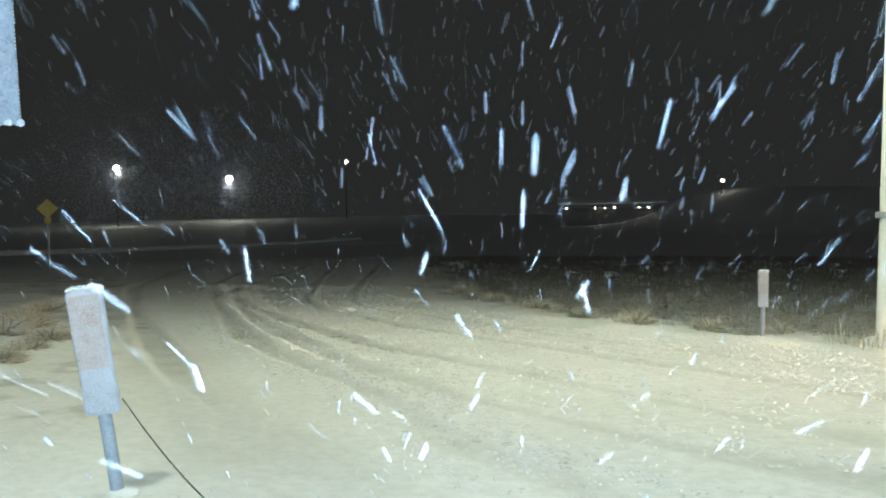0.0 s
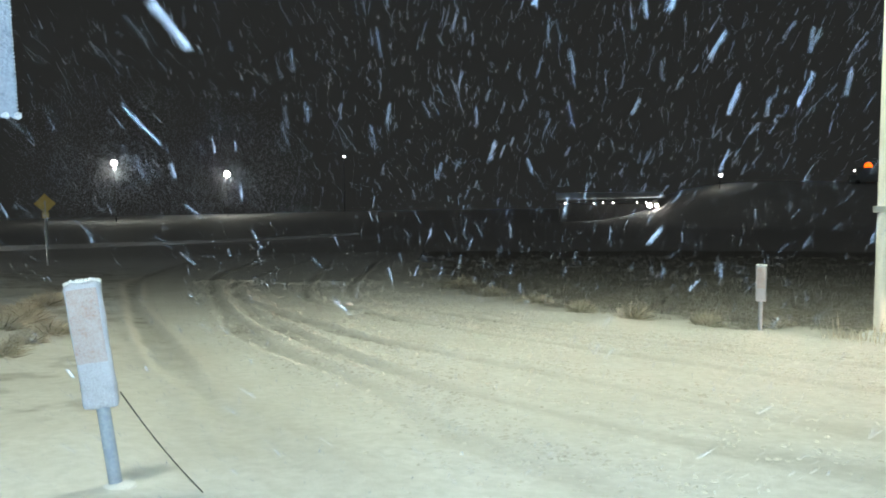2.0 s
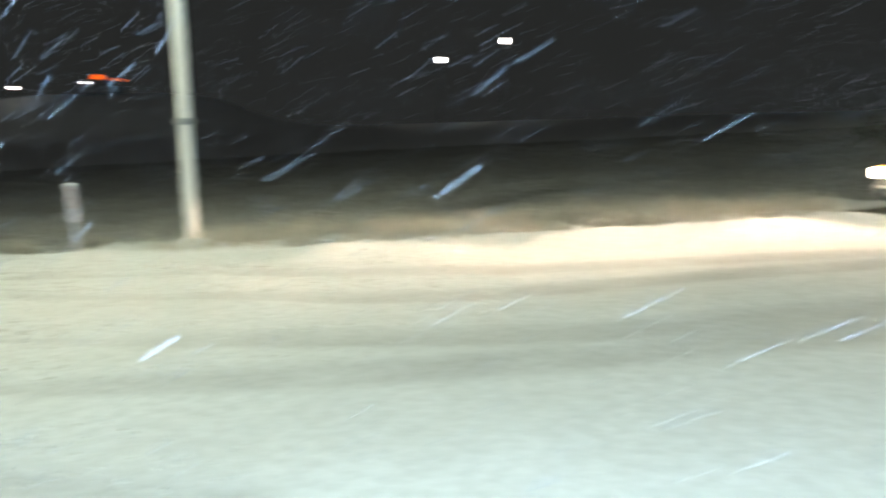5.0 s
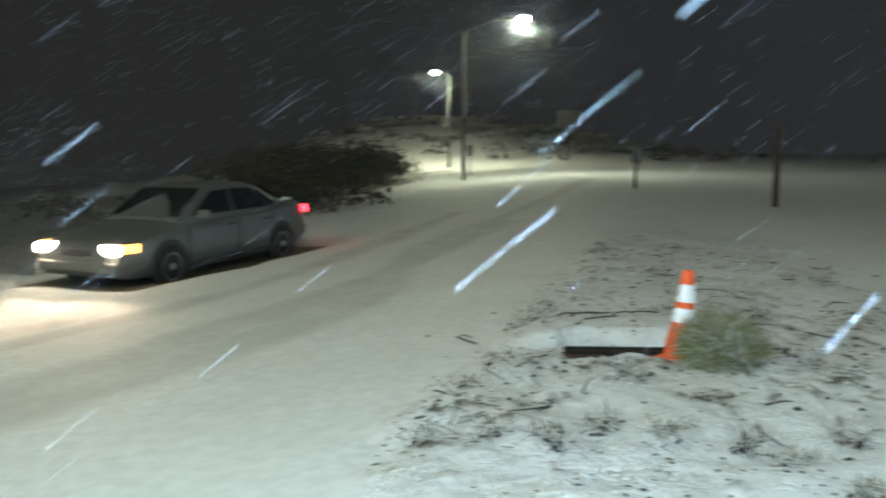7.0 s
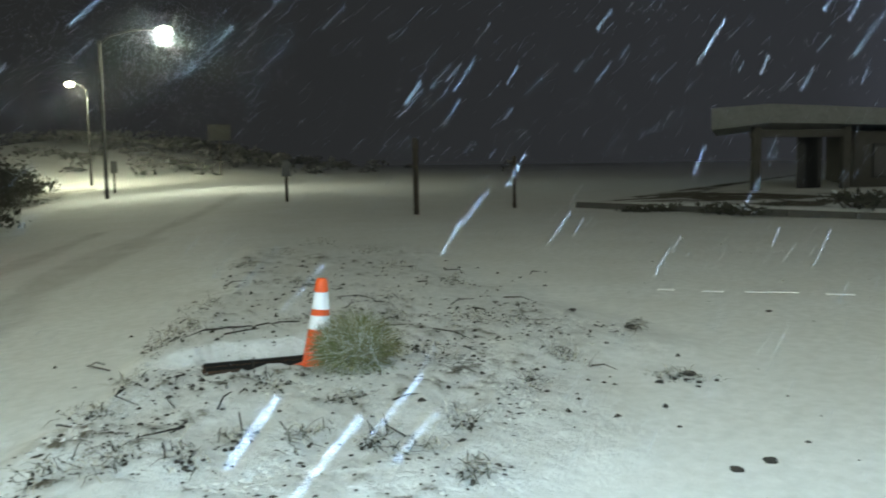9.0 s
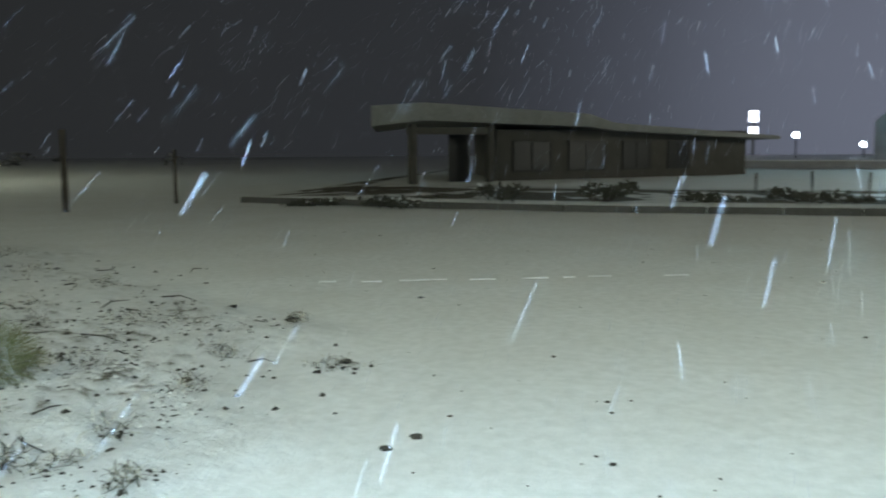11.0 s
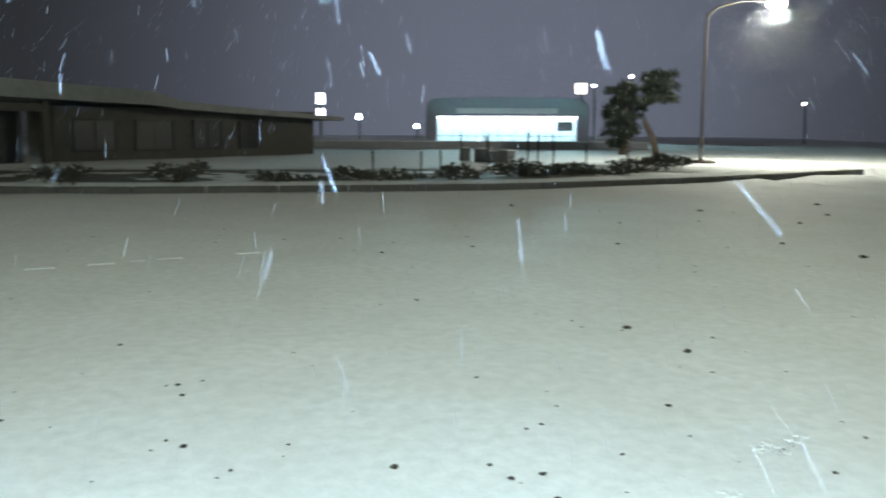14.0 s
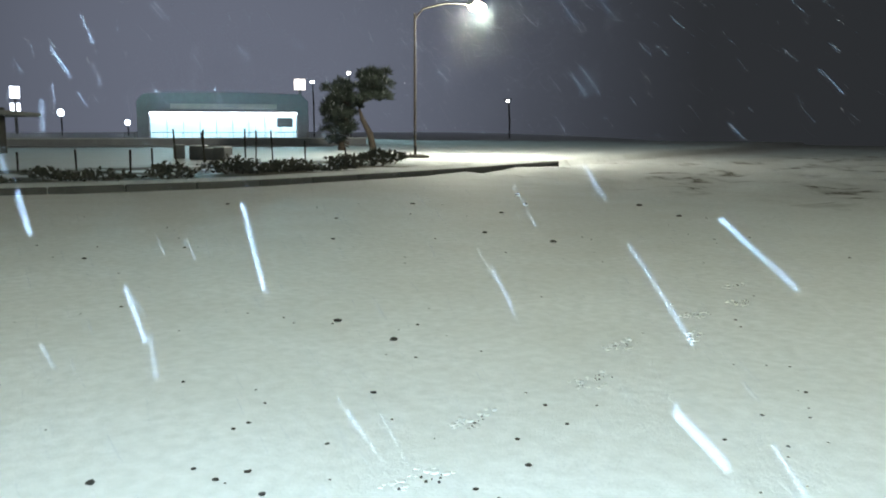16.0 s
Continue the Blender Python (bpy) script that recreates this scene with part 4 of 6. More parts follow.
# ---------------------------------------------------------------- dark building
def dark_building():
    """A long low unlit building with a deep flat roof edge."""
    a, b = Vector((31.5, 8.4, 0)), Vector((43.9, -6.0, 0))
    d = (b - a).normalized()
    L = (b - a).length
    m = Matrix.Translation(a) @ Matrix.Rotation(math.atan2(d.y, d.x), 4, "Z")
    t = thing("low_building", m, "long dark low building with a pale flat roof edge", "building")
    D = 9.0
    bm = bmesh.new()
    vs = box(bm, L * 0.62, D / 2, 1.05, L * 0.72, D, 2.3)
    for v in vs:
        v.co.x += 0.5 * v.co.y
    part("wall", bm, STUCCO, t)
    bm = bmesh.new()
    # thick roof edge, deeper at the near end, falling to a thin tip
    sec = [(-0.9, 2.25, 2.95), (1.2, 2.48, 3.10), (L * 0.45, 2.30, 2.80), (L * 0.52, 2.16, 2.46), (L + 0.6, 1.80, 1.96)]
    rings = [[bm.verts.new((x + 0.55 * max(y, 0), y, z)) for y, z in ((-1.1, lo), (-1.1, hi), (D + 0.8, hi + 0.05), (D + 0.8, lo))] for x, lo, hi in sec]
    for p, q in zip(rings[:-1], rings[1:]):
        for k in range(4):
            bm.faces.new((p[k], p[(k + 1) % 4], q[(k + 1) % 4], q[k]))
    bm.faces.new(rings[0][::-1]), bm.faces.new(rings[-1])
    bmesh.ops.recalc_face_normals(bm, faces=bm.faces)
    part("roof", bm, ROOFING, t, "deep flat roof edge dusted with snow", True)
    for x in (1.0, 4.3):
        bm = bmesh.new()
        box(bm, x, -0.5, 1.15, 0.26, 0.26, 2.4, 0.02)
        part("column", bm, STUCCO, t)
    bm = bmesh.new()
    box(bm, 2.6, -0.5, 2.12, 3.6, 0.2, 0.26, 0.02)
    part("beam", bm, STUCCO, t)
    for x, w in ((6.6, 1.8), (9.3, 1.8), (12.0, 1.5), (14.4, 1.2)):
        bm = bmesh.new()
        box(bm, x, -0.01, 1.15, w, 0.06, 1.1)
        win = part("window", bm, DARKGLASS, t, "dark unlit window")
        bm = bmesh.new()
        for q in (-1, 1):
            box(bm, x + q * w / 2, -0.03, 1.15, 0.07, 0.08, 1.2)
        box(bm, x, -0.03, 0.58, w + 0.1, 0.10, 0.07)
        box(bm, x, -0.03, 1.72, w + 0.1, 0.08, 0.07)
        box(bm, x, -0.03, 1.15, 0.05, 0.07, 1.1)
        part("frame", bm, TRIM, win)
    bm = bmesh.new()
    box(bm, 3.5, 0.4, 1.0, 0.95, 0.08, 2.0, 0.01)
    part("door", bm, TRIM, t, "dark closed door")
    return t


dark_building()


# ---------------------------------------------------------------- car
def loft(bm, stations):
    """A closed skin over cross-sections: (x, [(y, z), ...]) half outlines, mirrored about y = 0."""
    rings = []
    for x, half in stations:
        pts = [(x, y, z) for y, z in half] + [(x, -y, z) for y, z in reversed(half) if y > 1e-6]
        rings.append([bm.verts.new(p) for p in pts])
    n = len(rings[0])
    for a, b in zip(rings[:-1], rings[1:]):
        for k in range(n):
            bm.faces.new((a[k], a[(k + 1) % n], b[(k + 1) % n], b[k]))
    bm.faces.new(rings[0][::-1])
    bm.faces.new(rings[-1])
    bmesh.ops.recalc_face_normals(bm, faces=bm.faces)


def pane(bm, pts, depth):
    """A thin sheet through the given corners, thickened along depth."""
    a = [bm.verts.new(p) for p in pts]
    b = [bm.verts.new(Vector(p) + Vector(depth)) for p in pts]
    bm.faces.new(a), bm.faces.new(b[::-1])
    for k in range(len(a)):
        bm.faces.new((a[k], b[k], b[(k + 1) % len(a)], a[(k + 1) % len(a)]))
    bmesh.ops.recalc_face_normals(bm, faces=bm.faces)


def stranded_car():
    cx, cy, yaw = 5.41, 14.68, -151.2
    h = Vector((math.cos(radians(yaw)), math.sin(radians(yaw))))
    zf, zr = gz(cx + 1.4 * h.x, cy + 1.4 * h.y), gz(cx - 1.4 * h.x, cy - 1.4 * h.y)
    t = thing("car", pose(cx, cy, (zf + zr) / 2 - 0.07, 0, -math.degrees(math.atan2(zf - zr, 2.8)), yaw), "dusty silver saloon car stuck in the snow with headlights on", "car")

    def section(w, zb, zs, zt, crown=0.02):
        return [(0, zb), (w * 0.86, zb), (w * 0.96, zb + 0.10), (w, (zb + zs) / 2), (w * 0.985, zs - 0.08), (w * 0.95, zs), (w * 0.80, zt - 0.01), (w * 0.4, zt + crown * 0.8), (0, zt + crown)]
    bm = bmesh.new()
    loft(bm, [
        (2.36, section(0.60, 0.34, 0.58, 0.62)), (2.30, section(0.76, 0.26, 0.66, 0.71)), (2.12, section(0.85, 0.22, 0.72, 0.78)),
        (1.70, section(0.885, 0.20, 0.78, 0.85)), (1.10, section(0.895, 0.20, 0.83, 0.93)), (0.85, section(0.895, 0.20, 0.86, 0.96)),
        (0.0, section(0.90, 0.20, 0.89, 0.97)), (-1.0, section(0.90, 0.20, 0.91, 0.98)), (-1.55, section(0.895, 0.21, 0.93, 1.01)),
        (-1.95, section(0.87, 0.24, 0.95, 1.03)), (-2.22, section(0.82, 0.28, 0.92, 1.01)), (-2.34, section(0.70, 0.34, 0.80, 0.88))])
    body = part("body", bm, CARPAINT, t)

    def cabin(w, z0, w1, z1):
        return [(0, z0), (w, z0), (w * 0.5 + w1 * 0.5, (z0 + z1) / 2), (w1, z1 - 0.05), (w1 * 0.85, z1), (0, z1 + 0.03)]
    bm = bmesh.new()
    loft(bm, [(1.05, cabin(0.76, 0.86, 0.74, 0.97)), (0.70, cabin(0.79, 0.9, 0.70, 1.17)), (0.28, cabin(0.80, 0.9, 0.63, 1.40)), (-0.15, cabin(0.80, 0.9, 0.61, 1.44)),
              (-0.80, cabin(0.80, 0.9, 0.61, 1.42)), (-1.15, cabin(0.79, 0.9, 0.63, 1.34)), (-1.55, cabin(0.77, 0.9, 0.68, 1.13)), (-1.85, cabin(0.74, 0.9, 0.72, 1.03))])
    roof = part("roof", bm, CARPAINT, t)
    for s in (-1, 1):
        # side windows: front and rear door, quarter light
        for pts in ([(0.78, 0.985, 1.00), (0.22, 0.80, 1.335), (-0.20, 0.80, 1.355), (-0.20, 0.985, 1.00)],
                    [(-0.28, 0.985, 1.00), (-0.28, 0.80, 1.355), (-0.82, 0.80, 1.335), (-1.12, 0.985, 1.00)],
                    [(-1.18, 0.985, 1.01), (-0.90, 0.82, 1.31), (-1.02, 0.83, 1.27), (-1.42, 0.985, 1.03)]):
            bm = bmesh.new()
            q = []
            for x, k, z in pts:
                f = (z - 0.9) / 0.5
                q.append((x, s * (0.815 + (0.645 - 0.815) * f), z))
            pane(bm, q, (0, s * 0.012, 0.004))
            part("side_window", bm, CARGLASS, roof, "dark side window")
        bm = bmesh.new()
        box(bm, 2.30, 0.60 * s, 0.655, 0.14, 0.33, 0.145, 0.035, Matrix.Translation((2.30, 0.6 * s, 0)) @ Matrix.Rotation(radians(14 * -s), 4, "Z") @ Matrix.Translation((-2.30, -0.6 * s, 0)))
        hl = part("headlight", bm, HEADGLOW, t, "lit headlight")
        bm = bmesh.new()
        box(bm, 2.13, 0.835 * s, 0.67, 0.24, 0.05, 0.12, 0.02, Matrix.Translation((2.13, 0.835 * s, 0)) @ Matrix.Rotation(radians(16 * -s), 4, "Z") @ Matrix.Translation((-2.13, -0.835 * s, 0)))
        part("marker_lamp", bm, AMBERGLOW, t, "amber corner lamp")
        bm = bmesh.new()
        box(bm, -2.25, 0.74 * s, 0.865, 0.12, 0.20, 0.13, 0.03)
        part("tail_lamp", bm, TAILGLOW, t, "glowing red tail lamp")
        bm = bmesh.new()
        box(bm, 0.72, 0.98 * s, 1.03, 0.11, 0.20, 0.13, 0.04, None, 3)
        rod(bm, (0.72, 0.84 * s, 1.0), (0.72, 0.96 * s, 1.02), 0.02, n=6)
        part("mirror", bm, CARPAINT, t)
        for x in (1.0, -0.24, -1.18):
            bm = bmesh.new()
            box(bm, x, 0.893 * s, 0.60, 0.012, 0.018, 0.56)
            part("door_gap", bm, TRIM, body)
        for x in (-0.05, -1.0):
            bm = bmesh.new()
            box(bm, x, 0.898 * s, 0.81, 0.18, 0.03, 0.035, 0.01)
            part("door_handle", bm, TRIM, body)
        bm = bmesh.new()
        box(bm, 0.0, 0.892 * s, 0.28, 2.0, 0.035, 0.09, 0.015)
        part("sill", bm, TRIM, body)
    for name, mat, x, w in (("windscreen", CARGLASS, 1, 0), ("rear_window", CARGLASS, -1, 0)):
        bm = bmesh.new()
        if x > 0:
            pane(bm, [(0.98, -0.68, 0.995), (0.98, 0.68, 0.995), (0.34, 0.57, 1.385), (0.34, -0.57, 1.385)], (0.014, 0, 0.012))
        else:
            pane(bm, [(-1.80, -0.64, 1.06), (-1.80, 0.64, 1.06), (-1.20, 0.56, 1.34), (-1.20, -0.56, 1.34)], (-0.012, 0, 0.016))
        part(name, bm, mat, roof, "dark glass")
    bm = bmesh.new()
    box(bm, 2.32, 0, 0.60, 0.09, 0.66, 0.10, 0.02)
    part("grille", bm, TRIM, body, "black grille")
    bm = bmesh.new()
    box(bm, 2.33, 0, 0.40, 0.14, 1.50, 0.16, 0.05, None, 3)
    part("front_bumper", bm, CARPAINT, body)
    bm = bmesh.new()
    box(bm, -2.33, 0, 0.48, 0.14, 1.52, 0.20, 0.05, None, 3)
    part("rear_bumper", bm, CARPAINT, body)
    for x in (1.42, -1.38):
        for s in (-1, 1):
            bm = bmesh.new()
            turned(bm, [(0.385, -0.015), (0.385, 0.012), (0.36, 0.014)], 28, Matrix.Translation((x, s * 0.893, 0.34)) @ Matrix.Rotation(radians(-90 * s), 4, "X"))
            part("wheel_arch", bm, TRIM, body, "dark wheel opening")
            bm = bmesh.new()
            turned(bm, [(0.20, -0.09), (0.29, -0.10), (0.325, -0.07), (0.33, 0.0), (0.322, 0.05), (0.29, 0.075), (0.21, 0.07)], 28, Matrix.Translation((x, s * 0.86, 0.32)) @ Matrix.Rotation(radians(-90 * s), 4, "X"))
            wheel = part("wheel", bm, RUBBER, t, "black tyre clotted with snow")
            bm = bmesh.new()
            turned(bm, [(0.205, 0.04), (0.205, 0.072), (0.18, 0.068), (0.06, 0.055), (0.05, 0.078), (0.02, 0.08)], 24, Matrix.Translation((x, s * 0.86, 0.32)) @ Matrix.Rotation(radians(-90 * s), 4, "X"))
            part("rim", bm, CHROME, wheel, "dull alloy rim")
    # snow lying on roof and boot
    for x0, x1, w, z, tilt in ((-2.15, -1.9, 0.6, 1.045, 0),):
        bm = bmesh.new()
        box(bm, (x0 + x1) / 2, 0, z, x1 - x0, w * 2, 0.035, 0.016)
        part("snow_layer", bm, SNOW, t, "thin layer of snow")
    return t


car = stranded_car()
fwd = (car.matrix_world.to_3x3() @ Vector((1, 0, 0))).normalized()
sidev = (car.matrix_world.to_3x3() @ Vector((0, 1, 0))).normalized()
for s in (-1, 1):
    e = car.matrix_world @ Vector((2.48, 0.62 * s, 0.70))
    for reach, drop, size, wide, power in ((3.2, 0.80, 44, 7.0, 300), (8.0, 1.05, 17, 6.0, 1800), (17.0, 1.25, 10, 6.0, 5200)):
        lamp("headlight_beam", "SPOT", look(e, e + (fwd - 0.09 * sidev).normalized() * reach - Vector((0, 0, drop))) @ Matrix.Diagonal((wide, 1, 1, 1)), power, (1.0, 0.75, 0.53), 0.06, size, 1.0)



# ---------------------------------------------------------------- far vehicles
def far_vehicle(name, label, L, W, H, lights, paint):
    """A distant vehicle, its lamps glowing; front towards +x."""
    t = thing(name, pose(0, 0, 0), label, "vehicle")
    bm = bmesh.new()
    box(bm, 0, 0, H * 0.36, L, W, H * 0.42, 0.12)
    part("body", bm, paint, t)
    bm = bmesh.new()
    box(bm, L * 0.12, 0, H * 0.76, L * 0.42, W * 0.9, H * 0.42, 0.14)
    part("cab", bm, paint, t)
    for x in (L * 0.32, -L * 0.32):
        for s in (-1, 1):
            bm = bmesh.new()
            turned(bm, [(0.2, -0.1), (0.4, -0.12), (0.42, 0.0), (0.4, 0.1), (0.2, 0.1)], 14, Matrix.Translation((x, s * W * 0.47, 0.4)) @ Matrix.Rotation(radians(90), 4, "X"))
            part("wheel", bm, RUBBER, t)
    for nm, x, y, z, r, mat in lights:
        bm = bmesh.new()
        bmesh.ops.create_uvsphere(bm, u_segments=10, v_segments=6, radius=r, matrix=Matrix.Translation((x, y, z)))
        part(nm, bm, mat, t)
    return t


plow = far_vehicle("plow_truck", "distant road service truck with amber beacons", 7.0, 2.4, 2.9,
                   [("beacon", 0.6, -0.7, 3.0, 0.65, BEACON), ("marker_lamp", -2.2, -1.2, 2.7, 0.22, BEACON), ("marker_lamp", -3.3, -1.2, 2.6, 0.14, BEACON), ("marker_lamp", 2.6, -1.2, 2.3, 0.12, LAMPWHITE)], SIGNBACK)
far_car = far_vehicle("car", "distant car with white headlights beside a low building", 4.4, 1.8, 1.5,
                      [("headlight", 2.2, -0.6, 0.7, 0.40, LAMPWHITE), ("headlight", 2.2, 0.6, 0.7, 0.30, LAMPWHITE)], SIGNBACK)


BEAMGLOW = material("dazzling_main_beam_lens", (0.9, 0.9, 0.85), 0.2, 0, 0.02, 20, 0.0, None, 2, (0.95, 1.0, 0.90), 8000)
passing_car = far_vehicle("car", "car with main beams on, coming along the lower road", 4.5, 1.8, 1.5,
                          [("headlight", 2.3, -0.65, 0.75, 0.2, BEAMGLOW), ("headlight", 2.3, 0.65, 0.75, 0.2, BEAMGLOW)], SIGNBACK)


def snow_bank():
    """A long ploughed ridge of snow beside the lower road."""
    line = along([(-90.5, -4.0), (-91.9, 12.6), (-94.8, 23.5), (-97.2, 36.3), (-101.2, 48.9), (-106.0, 59.0)], 120)
    bm = bmesh.new()
    rings = []
    for i, (x, y) in enumerate(line):
        h = 0.50 - 0.24 * i / len(line) + 0.08 * noise.noise(Vector((y * 0.5, 0, 0)))
        z = th(x, y)
        rings.append([bm.verts.new((x + dx, y, z + dz)) for dx, dz in ((0.5, -0.2), (0.35, h * 0.5), (0.1, h), (-0.3, h), (-0.9, -0.2))])
    for a, b in zip(rings[:-1], rings[1:]):
        for k in range(4):
            bm.faces.new((a[k], a[k + 1], b[k + 1], b[k]))
    bmesh.ops.recalc_face_normals(bm, faces=bm.faces)
    tagged(part("snow_bank", bm, SNOW), "long low ridge of ploughed snow beside the lower road", "snow bank")


snow_bank()


def far_building():
    """A low building far beyond the bend, with a row of small lamps under its eaves."""
    a, b = Vector((-118.5, 106.5, 0)), Vector((-106.5, 119.5, 0))
    d = (b - a).normalized()
    L = (b - a).length
    z0 = th(-112, 113)
    t = thing("low_building", Matrix.Translation((a.x, a.y, z0)) @ Matrix.Rotation(math.atan2(d.y, d.x), 4, "Z"), "distant low building with a pale roof and small lamps", "building")
    bm = bmesh.new()
    box(bm, L * 0.45, 3.5, 1.0, L * 0.9, 6, 3.2)
    part("wall", bm, SIGNBACK, t)
    bm = bmesh.new()
    r = [[bm.verts.new((x, y, z)) for y, z in ((-0.8, lo), (-0.8, lo + 0.2), (3.5, hi), (8, lo))] for x, lo, hi in ((-0.5, -2.6 - z0, -1.5 - z0), (L + 0.5, -2.4 - z0, -1.6 - z0))]
    for k in range(4):
        bm.faces.new((r[0][k], r[0][(k + 1) % 4], r[1][(k + 1) % 4], r[1][k]))
    bm.faces.new(r[0][::-1]), bm.faces.new(r[1])
    bmesh.ops.recalc_face_normals(bm, faces=bm.faces)
    part("roof", bm, SNOW, t, "snowy roof")
    for x in (1.0, 6.0, 7.6, 9.3, 13.4, 15.0):
        bm = bmesh.new()
        bmesh.ops.create_uvsphere(bm, u_segments=8, v_segments=6, radius=0.09, matrix=Matrix.Translation((x, -1.0, -3.2 - z0)))
        part("lamp", bm, LAMPWHITE, t, "small lit lamp")


far_building()


# ---------------------------------------------------------------- kerb, fence, tree, shrubs
def kerb():
    """Low concrete kerb in lengths along the lot's far edge."""
    t = thing("kerb", pose(0, 0, 0), "low concrete kerb half buried in snow", "kerb", "", "structure")
    line = KERB
    seg = np.concatenate([[0], np.cumsum(np.hypot(*np.diff(line, axis=0).T))])
    n = int(seg[-1] / 1.6)
    for i in range(n):
        s0, s1 = seg[-1] * i / n + 0.015, seg[-1] * (i + 1) / n - 0.015
        p = [Vector((np.interp(s, seg, line[:, 0]), np.interp(s, seg, line[:, 1]))) for s in (s0, s1)]
        c, d = (p[0] + p[1]) / 2, p[1] - p[0]
        bm = bmesh.new()
        box(bm, 0, 0, 0, d.length, 0.16, 0.30, 0.02, Matrix.Translation((c.x, c.y, th(c.x, c.y) + 0.005)) @ Matrix.Rotation(math.atan2(d.y, d.x), 4, "Z"), 1)
        part("kerb_stone", bm, KERBSTONE, t)


kerb()

FENCE = [(29.2, -8.85, 1.15, 5), (29.9, -10.0, 1.12, 0), (31.0, -10.4, 1.0, 9), (28.8, -11.05, 1.15, 0), (30.8, -12.2, 1.1, -2), (30.95, -12.9, 1.1, 3), (30.3, -13.9, 0.7, 0),
         (26.7, -3.8, 0.55, 0), (26.7, -5.3, 0.6, 2), (24.8, -6.3, 0.62, -4), (27.4, -7.6, 0.6, 0), (28.4, -14.6, 0.5, 3), (27.5, -15.9, 0.45, -3)]
for fx, fy, fh, fl in FENCE:
    bm = bmesh.new()
    tube(bm, [(0, 0, -0.3), (0, 0, fh * 0.5), (0.01, 0, fh)], [0.035, 0.032, 0.03], 7)
    ob = part("fence_post", bm, DARKPOST)
    ob.matrix_world = pose(fx, fy, gz(fx, fy), 0, fl, 20)
    tagged(ob, "thin dark fence post standing in the berm", "fence post", "old fence posts")

for bx, by, bw, bh in ((34.0, -10.4, 0.42, 0.50), (32.9, -10.8, 0.55, 0.50), (32.4, -11.1, 0.5, 0.42), (32.0, -11.4, 0.5, 0.46)):
    t = thing("crate", pose(bx, by, gz(bx, by), 0, 0, 18 * bx), "dark boxy crate standing in the snow", "crate", "crates in the snow")
    bm = bmesh.new()
    box(bm, 0, 0, bh / 2, bw, bw, bh, 0.03)
    part("box", bm, SIGNBACK, t)
    bm = bmesh.new()
    box(bm, 0, 0, bh + 0.015, bw * 0.95, bw * 0.95, 0.04, 0.015)
    part("snow_layer", bm, SNOW, t, "snow lying on the lid")


def pine(x, y, seed=3):
    """A wind-bent pine on two leaning trunks with ragged clumps of needles."""
    random.seed(seed)
    z = gz(x, y)
    t = thing("pine_tree", pose(x, y, z, 0, 0, -118), "ragged wind-bent pine with two leaning trunks", "tree")
    # local x to the viewer's right
    trunks = ([(1.35, 0.1, -0.2), (1.15, 0, 0.8), (0.75, 0.1, 1.6), (0.55, 0, 2.4), (1.0, 0, 3.1), (1.35, 0.1, 3.6)], [(-0.3, 0, -0.2), (-0.25, 0.1, 0.8), (0.0, 0, 1.7), (0.1, 0, 2.6), (-0.1, 0.1, 3.35)])
    for pts in trunks:
        bm = bmesh.new()
        tube(bm, pts, [0.19, 0.16, 0.12, 0.09, 0.06, 0.03][:len(pts)], 9)
        part("trunk", bm, BARK, t)
    bml, bmw, bmb = bmesh.new(), bmesh.new(), bmesh.new()
    clumps = []
    for _ in range(104):
        u = random.random()
        cz = random.uniform(0.35, 3.6)
        if random.random() < 0.45:
            cx0, cz = random.gauss(1.25, 0.35), random.uniform(2.5, 3.85)
        else:
            cx0 = random.gauss(-0.35, 0.45)
            cz = random.uniform(0.4, 3.4)
        if cz < 1.6 and cx0 > 0.25:
            continue
        clumps.append((cx0, random.gauss(0, 0.5), cz, random.uniform(0.30, 0.56)))
    for cx0, cy0, cz, r in clumps:
        tube(bmb, [(0.1 if cx0 < 0.6 else 0.8, 0, cz - 0.25), (cx0 * 0.7, cy0 * 0.6, cz - 0.05), (cx0, cy0, cz)], [0.03, 0.02, 0.008], 5)
        for _ in range(300):
            a, e = random.uniform(0, math.tau), math.asin(random.uniform(-0.6, 1))
            d = Vector((math.cos(a) * math.cos(e), math.sin(a) * math.cos(e), math.sin(e) * 0.75))
            p = Vector((cx0, cy0, cz)) + d * r * random.uniform(0.1, 0.8)
            q = p + (d + Vector((0.1, 0, 0.25))).normalized() * random.uniform(0.10, 0.24)
            s = d.cross(Vector((random.gauss(0, 1), random.gauss(0, 1), random.gauss(0, 1)))).normalized() * 0.024
            w = bmw if e > 0.8 and random.random() < 0.10 else bml
            v = [w.verts.new(c) for c in (p - s, p + s, q)]
            w.faces.new(v)
    part("branches", bmb, BARK, t)
    part("crown", bml, NEEDLES, t, "", True)
    part("snow_dusting", bmw, SNOW, t, "", True)


pine(40.3, -20.7)


